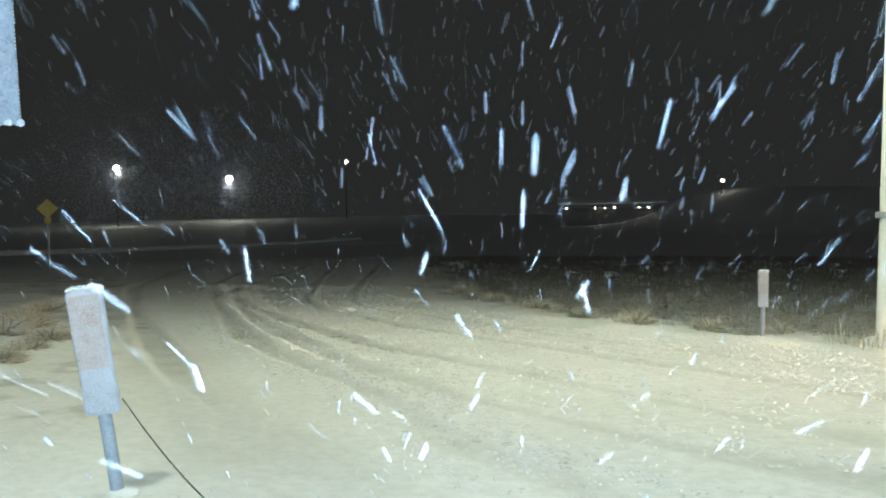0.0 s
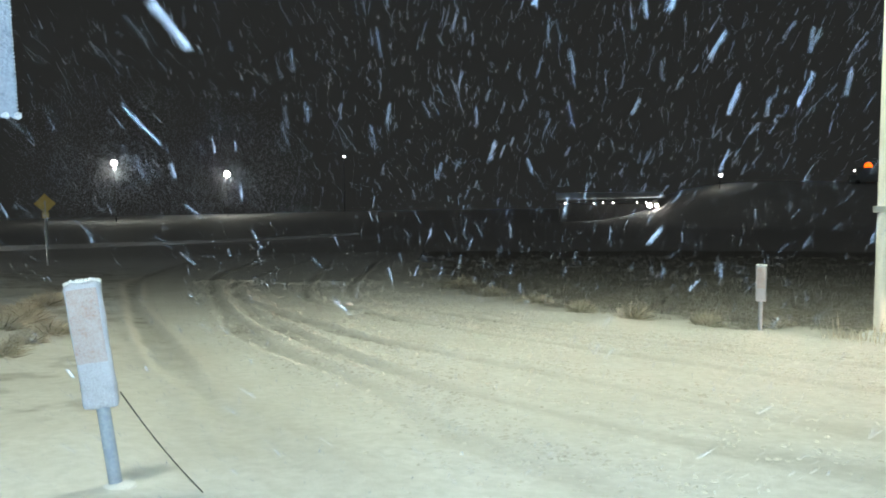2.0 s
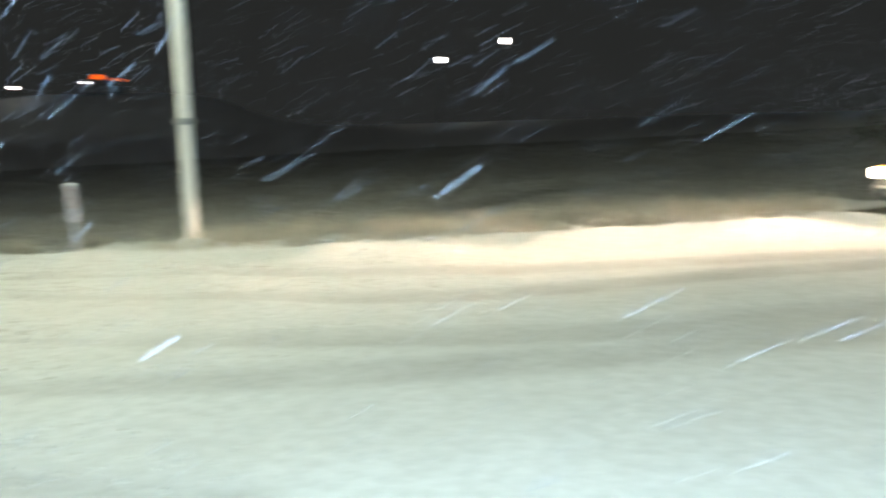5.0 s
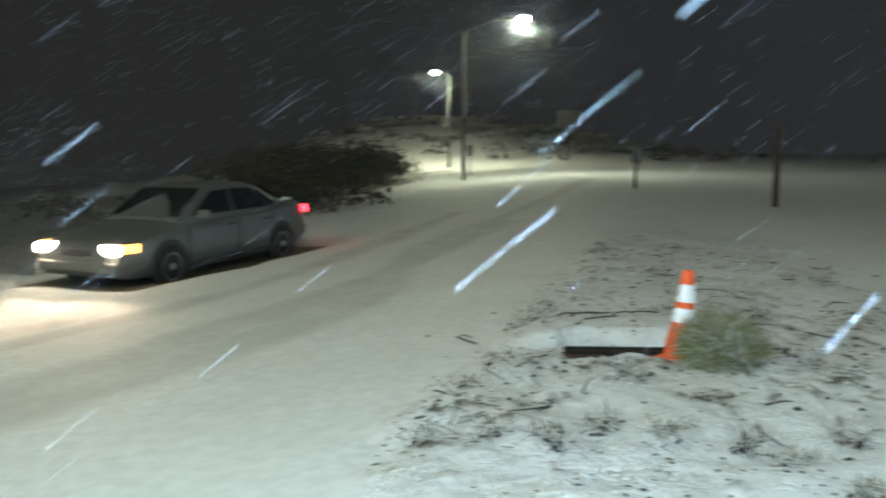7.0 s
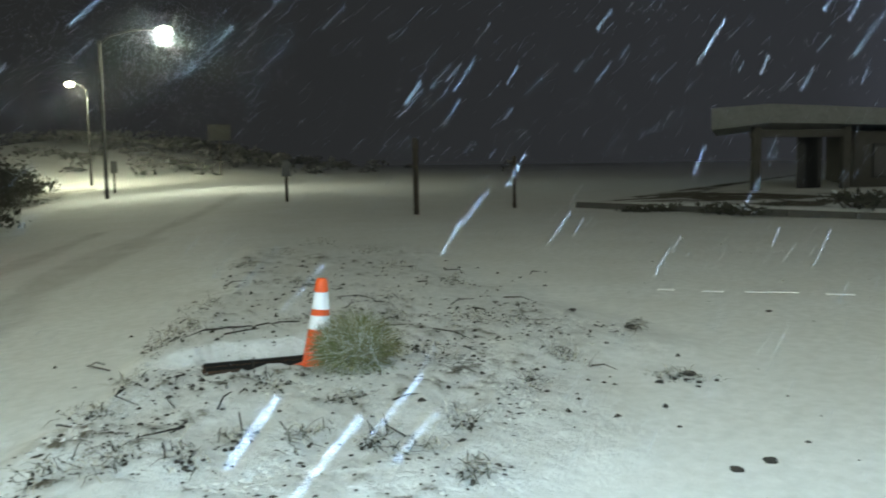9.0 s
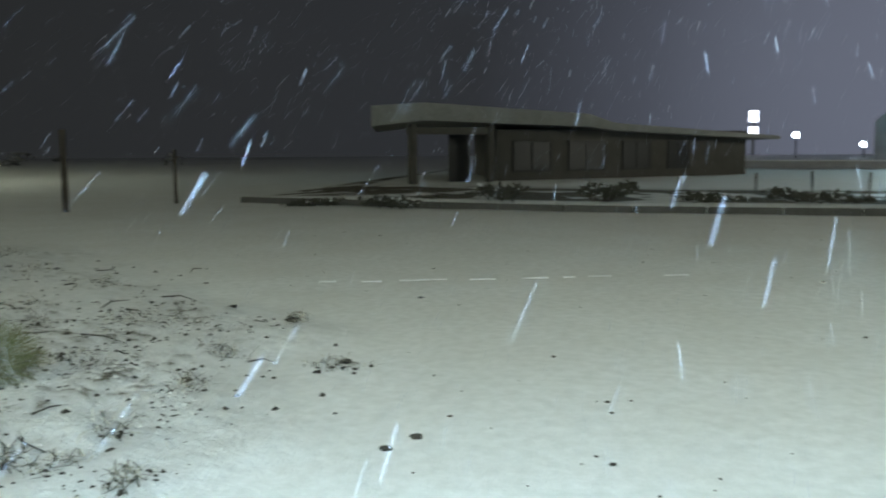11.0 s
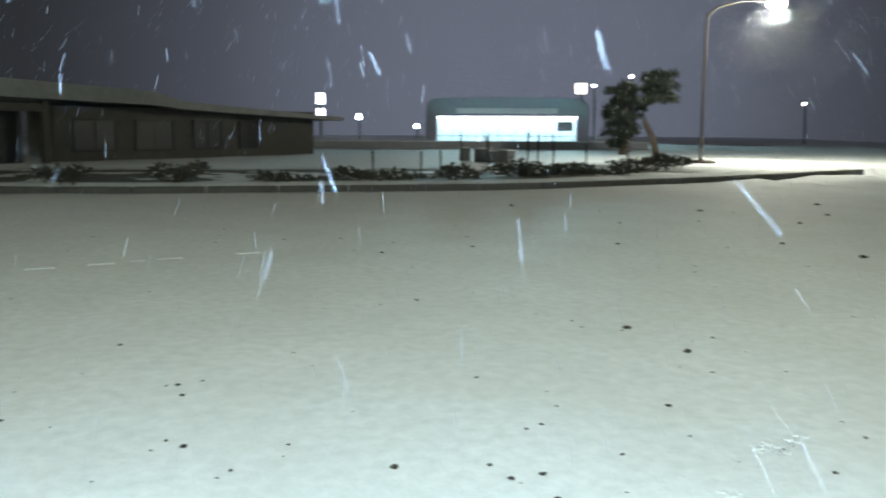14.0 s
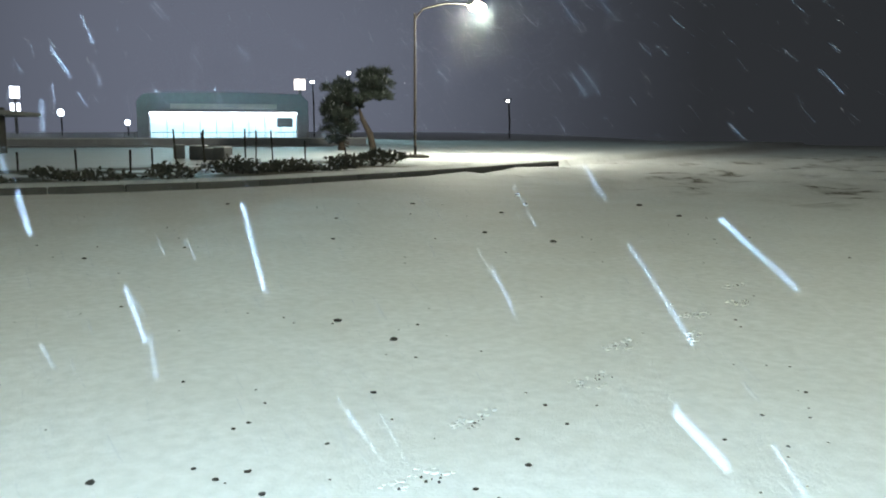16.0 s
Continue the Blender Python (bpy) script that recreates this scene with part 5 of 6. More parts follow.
def hill_scrub():
    """Low snow-dusted scrub scattered over the lit hillside."""
    random.seed(41)
    bm = bmesh.new()
    for _ in range(260):
        x, y = random.gauss(72, 11), random.gauss(82, 12)
        if math.hypot(x, y) < 78:
            continue
        h = random.uniform(0.5, 1.5)
        z = th(x, y)
        for _ in range(22):
            p = Vector((x + random.gauss(0, h * 0.6), y + random.gauss(0, h * 0.6), z + h * random.uniform(0.05, 0.8)))
            d = Vector((random.gauss(0, 1), random.gauss(0, 1), random.gauss(0.3, 0.6))).normalized() * random.uniform(0.25, 0.55)
            e = d.cross(Vector((random.gauss(0, 1), random.gauss(0, 1), random.gauss(0, 1)))).normalized() * 0.16
            v = [bm.verts.new(q) for q in (p - d, p + e, p + d, p - e)]
            bm.faces.new(v)
    ob = part("hill_scrub", bm, DUSTEDBRUSH, None, "", True)
    tagged(ob, "snow-dusted scrub scattered over the lit hillside", "scrub", kind="stuff")


hill_scrub()

# dark brush on the far verge of the road
HEDGE = [(11.5, 25.5, 3.0, 2.2, 1.7), (14.5, 29.5, 3.2, 2.2, 1.9), (18.0, 34.0, 3.4, 2.4, 2.5), (21.5, 38.5, 3.2, 2.4, 2.3), (25.0, 43.0, 3.4, 2.4, 2.0), (29.0, 48.0, 3.2, 2.2, 1.9), (33.0, 51.5, 2.6, 2.0, 2.0), (8.0, 22.0, 2.6, 2.0, 1.2), (16.0, 33.0, 3, 2, 2.2), (23, 45, 3, 2, 2.6)]
for i, (hx, hy, hrx, hry, hh) in enumerate(HEDGE):
    bush("hedge_bush", hx, hy, hrx, hry, hh * 1.25, BRUSH, "dark leafless roadside bush", 3000, 0.15, 0.0, "bushes along the road", 0.2, 50 + i)
SCRUB = [(-13.7, 12.9, 0.7, 0.5, 0.55), (-12.0, 12.7, 0.9, 0.6, 0.62), (-10.5, 13.0, 0.7, 0.4, 0.45), (-16.2, 13.8, 0.9, 0.6, 0.5), (-19.3, 14.9, 1.0, 0.8, 0.6), (-9.3, 13.4, 0.6, 0.4, 0.4), (-23.0, 16.5, 1.1, 0.8, 0.7)]


def frost_tangle(x, y, r, h, label, group, seed):
    """A low rounded clump of fine bent stems, white with frost on top."""
    random.seed(seed)
    t = thing("grass_clump", pose(x, y, gz(x, y) - 0.03, 0, 0, random.uniform(0, 360)), label, "weed", group)
    for name, mat, n, w in (("stem_mass", BRUSH, 70, 0.005), ("frosted_stem_mass", DRYGRASS, 520, 0.004)):
        bm = bmesh.new()
        for _ in range(n):
            a, e = random.uniform(0, math.tau), math.asin(random.uniform(0.0, 1))
            d = Vector((math.cos(a) * math.cos(e), math.sin(a) * math.cos(e), math.sin(e)))
            q = random.uniform(0.5, 1.1)
            tang = d.cross(Vector((random.gauss(0, 1), random.gauss(0, 1), random.gauss(0, 1)))).normalized()
            size = Vector((r, r, h))
            p0, p1, p2 = [Vector(c * k for c, k in zip(v, size)) for v in (d * q * 0.2, d * q * 0.75 + tang * 0.12, d * q + tang * 0.4)]
            g = d.cross(tang).normalized() * w
            v = [bm.verts.new(c) for c in (p0 - g, p0 + g, p1 + g, p1 - g, p2)]
            bm.faces.new(v[:4])
            bm.faces.new((v[3], v[2], v[4]))
        part(name, bm, mat, t, "", True)


for i, (hx, hy, hrx, hry, hh) in enumerate(SCRUB):
    frost_tangle(hx, hy, hrx * 0.6, hh * 0.62, "pale frosted grass clump at the road's far edge", "dry clumps at the road edge", 200 + i)
BANK = [(-16.5, 2.3, 0.9, 0.5), (-17.6, 2.9, 0.8, 0.45), (-19.5, 3.1, 0.9, 0.5), (-21.7, 4.0, 1.0, 0.5), (-12.6, 1.7, 0.6, 0.35), (-15.1, 2.8, 0.7, 0.35), (-24, 4.6, 1.0, 0.5), (-13.5, 2.2, 0.5, 0.3)]
for i, (hx, hy, sp, hh) in enumerate(BANK):
    frost_tangle(hx, hy, sp * 0.75, hh * 0.75, "frosted straw-coloured grass clump on the snowy bank", "clumps on the bank", 230 + i)
VERGE = [(4.2, 2.5, 0.20, 0.11), (3.7, 2.5, 0.17, 0.08), (3.4, 3.4, 0.17, 0.09), (3.6, 3.1, 0.20, 0.05), (6.9, 4.0, 0.40, 0.10), (8.7, 5.3, 0.22, 0.14), (7.3, 5.2, 0.34, 0.20), (5.5, 3.55, 0.30, 0.16), (5.2, 2.6, 0.20, 0.06),
         (6.0, 1.9, 0.20, 0.06), (6.1, 2.8, 0.26, 0.06), (7.4, 2.7, 0.26, 0.06), (6.7, 4.7, 0.24, 0.08), (5.75, 6.3, 0.30, 0.15), (5.25, 6.0, 0.30, 0.14), (4.9, 5.75, 0.22, 0.10), (4.1, 5.1, 0.24, 0.08), (3.5, 4.7, 0.22, 0.10), (4.4, 4.1, 0.24, 0.03),
         (4.3, 3.4, 0.18, 0.05), (3.8, 2.8, 0.16, 0.05), (7.1, 3.7, 0.40, 0.07), (9.0, 8.8, 0.26, 0.12), (12.2, 10.2, 0.60, 0.16), (9.8, 7.0, 0.60, 0.16), (3.6, 2.1, 0.16, 0.07), (2.9, 3.7, 0.22, 0.12), (2.75, 4.0, 0.22, 0.14), (3.05, 3.4, 0.20, 0.10), (11.2, 8.4, 0.50, 0.12), (7.9, 6.9, 0.40, 0.12), (6.6, 7.0, 0.30, 0.12), (10.6, 9.6, 0.45, 0.12)]


def dead_weed(x, y, r, h, seed):
    """A low heap of broken dark twigs and frozen crumbs half sunk in the snow."""
    random.seed(seed)
    t = thing("dead_weed", pose(x, y, gz(x, y), 0, 0, 35 + random.gauss(0, 25)), "low heap of dark broken weed half buried in the snow", "weed", "weeds on the verge")
    for name, mat, n in (("twig_mass", (EARTH, BRUSH)[seed % 2], 44), ("frosted_twig_mass", DRYGRASS, 22), ("earth_crust", EARTH, 15)):
        bm = bmesh.new()
        for _ in range(n):
            px, py = random.gauss(0, 0.55) * r, random.gauss(0, 0.26) * r
            f = math.exp(-(px * px + 3 * py * py) / (r * r))
            z = random.uniform(0.0, h * 0.7) * f
            if name == "earth_crust":
                k = random.uniform(0.006, 0.017)
                bmesh.ops.create_icosphere(bm, subdivisions=1, radius=k, matrix=Matrix.Translation((px, py, k * 0.2)) @ Matrix.Diagonal((random.uniform(0.8, 1.8), 1, random.uniform(0.4, 0.8), 1)))
                continue
            a, l = random.uniform(0, math.tau), random.uniform(0.04, 0.14)
            d = Vector((math.cos(a), math.sin(a), random.gauss(0.1, 0.3))) * l
            g = Vector((-d.y, d.x, 0)).normalized() * random.uniform(0.002, 0.005)
            p = Vector((px, py, z + 0.006))
            b = p + d * 0.5 + Vector((0, 0, random.uniform(0, 0.03)))
            v = [bm.verts.new(c) for c in (p - g, p + g, b + g, b - g, p + d)]
            bm.faces.new(v[:4])
            bm.faces.new((v[3], v[2], v[4]))
        part(name, bm, mat, t, "", True)


for i, (hx, hy, sp, hh) in enumerate(VERGE):
    dead_weed(hx, hy, sp, hh, 260 + i)
BERM = [(22.8, 8.0), (22.4, 5.5), (22.6, 3.0), (22.0, 0.5), (22.3, -2.0), (22.1, -4.5), (22.4, -6.6), (22.8, -8.6), (23.4, -10.4), (24.2, -12.3), (25.2, -13.8), (26.2, -15.0), (24.8, -9.6), (25.6, -11.2)]
for i, (hx, hy) in enumerate(BERM):
    bush("shrub", hx, hy, 1.1, 0.7, 0.20 + 0.11 * (i % 4), BRUSH, "low scrubby shrub dusted with snow behind the kerb", 420, 0.14, 0.12, "shrubs on the berm", 0.05, 150 + i)


def stalks(name, label, x, y, height, per, width, mat, seed):
    """Countless thin bent stalks standing in clumps, as one mesh."""
    rng = np.random.default_rng(seed)
    x, y, height = (np.repeat(v, per) for v in (x, y, height))
    n = len(x)
    z = np.array([gz(a, b) for a, b in zip(x[::per], y[::per])]).repeat(per) - 0.03
    a = rng.uniform(0, math.tau, n)
    l = height * rng.uniform(0.45, 1.2, n)
    lean = rng.uniform(0.2, 1.0, n)
    spread = height * 0.5
    o = np.stack([x + rng.normal(0, 1, n) * spread, y + rng.normal(0, 1, n) * spread, z], 1)
    d = np.stack([np.cos(a), np.sin(a), np.zeros(n)], 1)
    g = np.stack([-np.sin(a), np.cos(a), np.zeros(n)], 1) * (width * rng.uniform(0.6, 1.4, n))[:, None]
    up = np.array([0, 0, 1.0])
    p1 = o + up * (l * 0.6)[:, None] + d * (lean * l * 0.35)[:, None]
    p2 = o + up * (l * (1 - 0.4 * lean))[:, None] + d * (lean * l * 0.9)[:, None]
    v = np.stack([o - g, o + g, p1 + g * 0.7, p1 - g * 0.7, p2], 1).reshape(-1, 3)
    k = np.arange(n)[:, None] * 5
    f = np.concatenate([k + [0, 1, 2], k + [0, 2, 3], k + [3, 2, 4]])
    me = bpy.data.meshes.new(name)
    me.from_pydata(v.tolist(), [], f.tolist())
    me.materials.append(mat)
    ob = new(name, me)
    return tagged(ob, label, "brush", kind="stuff")


def far_slope_brush():
    rng = np.random.default_rng(91)
    x, y = rng.uniform(-62, 34, 30000), rng.uniform(12, 62, 30000)
    d, side = line_distance(x, y, FAR_EDGE)
    r = np.hypot(x, y)
    clump = value_noise(x * 0.6, y * 0.6, 92) + 0.6 * value_noise(x * 1.9, y * 1.9, 93)
    ok = (side < 0) & (d > 0.25) & (r < 62) & (np.hypot(x - 5.4, y - 14.7) > 2.9)
    ok &= rng.uniform(0, 1, len(x)) < (0.5 + 0.35 * clump) * np.minimum(1, 26 / r)
    edge = ok & (d < 2.2)
    deep = ok & (d >= 1.0)
    stalks("edge_grass", "frosted dry grass along the far edge of the road", x[edge], y[edge], rng.uniform(0.06, 0.18, edge.sum()), 10, 0.004, DRYGRASS, 94)
    stalks("slope_brush", "dark dry brush dusted with snow on the slope below the road", x[deep], y[deep], rng.uniform(0.10, 0.36, deep.sum()), 10, 0.006, DUSTEDBRUSH, 95)
    # denser frosted stalks on the verge just ahead of the car
    u, w = rng.uniform(0, 11, 900), rng.uniform(-0.3, 2.4, 900)
    sx, sy = 2.6 - 0.93 * u - 0.2 * w, 14.3 - 0.17 * u + 0.98 * w
    stalks("verge_stalks", "snow-crusted dry stalks on the verge ahead of the car", sx, sy, rng.uniform(0.14, 0.48, 900), 10, 0.006, DRYGRASS, 96)


far_slope_brush()


# ---------------------------------------------------------------- clods, stones, footprints
def clod(x, y, r, mat=EARTH, name="clod", label="dark frozen clod of earth on the snow", cat="clod", flat=0.6, seed=0):
    bm = bmesh.new()
    bmesh.ops.create_icosphere(bm, subdivisions=2, radius=r)
    off = Vector((seed * 3.7, seed * 1.3, 0))
    for v in bm.verts:
        v.co *= 1 + 0.55 * noise.noise(v.co / r * 1.1 + off)
        v.co.z *= flat
    ob = part(name, bm, mat)
    ob.matrix_world = pose(x, y, gz(x, y) + r * flat * 0.35, 0, 0, seed * 47)
    return tagged(ob, label, cat, "clods on the lot" if mat is EARTH else "")


CLODS = [(4.39, 1.11, 0.055), (4.59, 1.0, 0.055), (6.14, 1.87, 0.07), (5.83, 1.97, 0.05), (4.37, -0.01, 0.03), (8.93, 1.94, 0.045), (5.0, 0.9, 0.024), (6.54, 0.43, 0.03), (5.4, 0.03, 0.025), (5.19, 0.0, 0.025), (7.4, 2.75, 0.08), (7.84, 3.49, 0.06),
         (6.13, -3.22, 0.05), (5.37, -3.28, 0.045), (4.37, -2.57, 0.028), (3.59, -1.52, 0.024), (3.58, -1.37, 0.024), (3.83, -0.91, 0.034), (4.16, -1.66, 0.02), (4.21, -1.76, 0.022), (3.75, -1.33, 0.02), (3.33, -1.48, 0.024), (5.11, -1.7, 0.02), (7.56, -1.93, 0.03),
         (10.1, -7.47, 0.06), (8.88, -7.7, 0.07), (3.64, -3.24, 0.02), (3.32, -3.12, 0.018), (3.28, -2.77, 0.022), (2.73, -3.61, 0.018), (2.98, -2.6, 0.026), (2.89, -2.25, 0.02), (10.62, -5.38, 0.05), (10.91, -3.49, 0.04), (10.6, -2.25, 0.04), (3.0, -4.63, 0.02), (3.73, -1.97, 0.018),
         (12.3, -9.4, 0.07), (13.4, -10.8, 0.08), (14.6, -9.0, 0.07), (12.0, -12.4, 0.08), (15.2, -12.0, 0.09), (10.3, -11.6, 0.07), (16.4, -6.0, 0.06), (13.0, -6.6, 0.05)]
for i, (hx, hy, r) in enumerate(CLODS):
    clod(hx, hy, r * 0.62, flat=0.5, seed=i)
clod(-18.5, 10.0, 0.13, SNOW, "snow_lump", "pale lump of snow lying on the road", "snow lump", 0.7, 5)
for i, (hx, hy, r) in enumerate([(-4.9, 12.7, 0.16), (-4.2, 12.6, 0.14), (-3.3, 12.7, 0.18), (-6.6, 12.7, 0.15), (-7.0, 12.55, 0.2), (-2.6, 11.3, 0.12), (-1.2, 13.0, 0.16)]):
    clod(hx, hy, r * 0.45, SNOW, "snow_lump", "broken lump of ploughed snow on the bank", "snow lump", 0.65, 60 + i)


bm = bmesh.new()
turned(bm, [(0.62, -0.05), (0.55, 0.07), (0.3, 0.12), (0.08, 0.13)], 14)
bed = part("planting_bed", bm, EARTH)
bed.matrix_world = pose(30.3, -18.6, gz(30.3, -18.6))
tagged(bed, "dark ring of bare earth round the lamp pole", "planting bed")


def litter():
    """Countless crumbs, twigs and snow crumbs strewn over the verge and lot."""
    random.seed(21)
    bm = bmesh.new()

    def crumb(x, y, r):
        v0 = Vector((x, y, gz(x, y)))
        vs = [bm.verts.new(v0 + Vector((r * random.uniform(0.6, 1.4) * math.cos(a), r * random.uniform(0.5, 1.2) * math.sin(a), 0.001))) for a in (0.2, 1.5, 2.7, 3.9, 5.2)]
        top = bm.verts.new(v0 + Vector((0, 0, r * random.uniform(0.5, 0.9))))
        for k in range(5):
            bm.faces.new((vs[k], vs[(k + 1) % 5], top))

    def twig(x, y, l):
        a = random.uniform(0, math.tau)
        d = Vector((math.cos(a), math.sin(a), 0)) * l
        o = Vector((x, y, gz(x, y) + 0.012))
        b = Vector((-d.y, d.x, 0)) * random.uniform(-0.25, 0.25)
        e = o + d
        e.z = gz(e.x, e.y) + 0.012
        tube(bm, [o, (o + e) / 2 + b + Vector((0, 0, 0.02)), e], [0.007, 0.006, 0.003], 4)
    n = 0
    near = NEAR_EDGE[20:]
    while n < 330:
        p = near[random.randrange(len(near) // 2)]
        k = random.random() * 3.5
        x, y = p[0] + 0.66 * k + random.gauss(0, 0.4), p[1] - 0.75 * k + random.gauss(0, 0.4)
        if math.hypot(x - 4.85, y - 4.4) < 0.4 or x < 2:
            continue
        if random.random() < 0.88:
            crumb(x, y, random.uniform(0.008, 0.024) * (1 + 0.05 * math.hypot(x, y)))
        else:
            twig(x, y, random.uniform(0.12, 0.5))
        n += 1
    for _ in range(150):
        a, r = radians(random.uniform(-60, -155)), 3.2 + 14 * random.random() ** 1.6
        crumb(-r * math.sin(a), r * math.cos(a), random.uniform(0.006, 0.014) * (0.7 + 0.08 * r))
    ob = part("ground_litter", bm, EARTH, None, "", True)
    tagged(ob, "dark crumbs of earth and broken twigs strewn on the snow", "litter", kind="stuff")


litter()


def footprint(x, y, yaw, k):
    """A scuffed step in the snow: a raised broken rim with crumbs of earth in it."""
    random.seed(300 + k)
    t = thing("footprint", pose(x, y, gz(x, y), 0, 0, yaw), "scuffed shoe print with broken snow round it", "footprint", "steps in the snow")
    bm = bmesh.new()
    for i in range(20):
        a = random.uniform(0.3, 4.4)
        r = 0.006 + 0.016 * random.random() ** 2
        bmesh.ops.create_icosphere(bm, subdivisions=1, radius=r, matrix=Matrix.Translation((0.16 * math.cos(a) + random.gauss(0, 0.03), 0.07 * math.sin(a) + random.gauss(0, 0.025), 0.002)) @ Matrix.Diagonal((1.3, 1, 0.7, 1)))
    part("snow_rim", bm, CRUMB, t)
    bm = bmesh.new()
    for i in range(9):
        bmesh.ops.create_icosphere(bm, subdivisions=1, radius=random.uniform(0.003, 0.009), matrix=Matrix.Translation((random.uniform(-0.15, 0.13), random.uniform(-0.055, 0.05), 0.005)))
    part("earth_crumbs", bm, EARTH, t)


for k, (hx, hy) in enumerate([(3.64, -2.79), (3.08, -2.12), (3.85, -3.8), (4.42, -4.57), (4.3, -5.22), (4.8, -5.81), (4.92, -6.48), (5.47, -7.05)]):
    footprint(hx, hy, -78 + 10 * (-1) ** k, k)


def tread_marks():
    """A broken line of pale tread prints pressed across the lot."""
    random.seed(77)
    bm = bmesh.new()
    a, b = Vector((9.80, 3.25)), Vector((11.07, -1.36))
    d = (b - a).normalized()
    n = 10
    for i in range(n):
        c = a.lerp(b, (i + 0.3 * random.random()) / n)
        l = random.uniform(0.12, 0.32)
        for k in range(1):
            o = c + d * random.uniform(-l, l) + Vector((-d.y, d.x)) * random.uniform(-0.05, 0.05)
            box(bm, 0, 0, 0, l, 0.035, 0.016, 0.005, Matrix.Translation((o.x, o.y, gz(o.x, o.y) + 0.002)) @ Matrix.Rotation(math.atan2(d.y, d.x), 4, "Z"), 1)
    ob = part("tread_marks", bm, SNOW)
    tagged(ob, "broken line of pale tread prints pressed in the snow", "tyre track", kind="stuff")


tread_marks()


# ---------------------------------------------------------------- crumbs of snow
def crumbs(name, label, places, mat):
    """Loose angular crumbs lying on the snow, as one mesh."""
    rng = np.random.default_rng(len(places))
    octa = np.array([[1, 0, 0], [-1, 0, 0], [0, 1, 0], [0, -1, 0], [0, 0, 0.8], [0, 0, -0.5]])
    tri = np.array([[0, 2, 4], [2, 1, 4], [1, 3, 4], [3, 0, 4], [2, 0, 5], [1, 2, 5], [3, 1, 5], [0, 3, 5]])
    verts, faces = [], []
    for k, (x, y, r) in enumerate(places):
        a = rng.uniform(0, math.tau)
        o = octa * rng.uniform(0.6, 1.4, (6, 1)) * r * np.array([rng.uniform(0.8, 1.7), 1, 0.6])
        o = np.stack([o[:, 0] * math.cos(a) - o[:, 1] * math.sin(a), o[:, 0] * math.sin(a) + o[:, 1] * math.cos(a), o[:, 2]], 1)
        verts.append(o + (x, y, gz(x, y) + r * 0.15))
        faces.append(tri + 6 * k)
    me = bpy.data.meshes.new(name)
    me.from_pydata(np.concatenate(verts).tolist(), [], np.concatenate(faces).tolist())
    me.materials.append(mat)
    ob = new(name, me)
    tagged(ob, label, "snow crumbs", kind="stuff")


def rut_places():
    rng = np.random.default_rng(5)
    out = []
    for i, line in enumerate(RUT_LINES[1:]):
        for _ in range(4200):
            p = line[rng.integers(0, len(line) - 1)] + rng.normal(0, 0.1, 2)
            x, y = p[0] + rng.normal(0, 0.15), p[1] + abs(rng.normal(0.34, 0.22)) * rng.choice([-1, 1], p=[0.25, 0.75])
            far = math.hypot(x, y)
            if x > -2 or far > 36 or rng.random() > (-x - 1) / 8:
                continue
            out.append((x, y, rng.uniform(0.010, 0.030) * (0.7 + 0.028 * far)))
    return out


def verge_places(count, seed, low, high, clump):
    rng = np.random.default_rng(seed)
    x, y = rng.uniform(1.8, 13, count * 5), rng.uniform(1.2, 12, count * 5)
    r = np.hypot(x, y)
    nd, ns = line_distance(x, y, NEAR_EDGE)
    ld, ls = line_distance(x, y, LOT_EDGE)
    keep = 0.25 + 0.6 * np.exp(-(nd / 0.35) ** 2) + clump * (value_noise(x * 1.7, y * 1.7, seed) + 0.5 * value_noise(x * 5, y * 5, seed + 1))
    ok = (np.hypot(x - 4.85, y - 4.4) > 0.33) & (r > 2.4) & (ns < 0) & (ls > 0) & (nd < 4)
    ok &= rng.uniform(0, 1, len(x)) < keep * np.minimum(1, 5.5 / r) * smooth(13, 7, r)
    size = rng.uniform(low, high, len(x)) * (0.7 + 0.07 * r)
    return list(zip(x[ok].tolist(), y[ok].tolist(), size[ok].tolist()))


def bend_places():
    rng = np.random.default_rng(6)
    x, y = rng.uniform(-30, -1.5, 60000), rng.uniform(5, 16, 60000)
    d, side = line_distance(x, y, FAR_EDGE)
    inner = 5.6 + np.where(x < -14, -0.30, 0.15) * (x + 14)
    rows = value_noise((y + 0.25 * x) * 1.6, x * 0.12, 7)
    ok = (side > 0) & (d > 0.5) & (y > inner) & (rng.uniform(0, 1, len(x)) < 0.16 + 0.30 * rows)
    far = np.hypot(x, y)
    size = rng.uniform(0.010, 0.028, len(x)) * (0.7 + 0.028 * far)
    return list(zip(x[ok].tolist(), y[ok].tolist(), size[ok].tolist()))


crumbs("bend_crumbs", "lumpy crumbs of churned snow over the outer side of the bend", bend_places(), CRUMB)
crumbs("rut_crumbs", "crumbs of churned snow thrown up along the wheel tracks", rut_places(), CRUMB)
crumbs("verge_crumbs", "lumpy crumbs of snow and frost strewn over the verge", verge_places(9000, 71, 0.007, 0.020, 0.5), CRUMB)
crumbs("verge_earth", "dark crumbs of frozen earth strewn over the verge", verge_places(4000, 83, 0.006, 0.017, 0.9), EARTH)


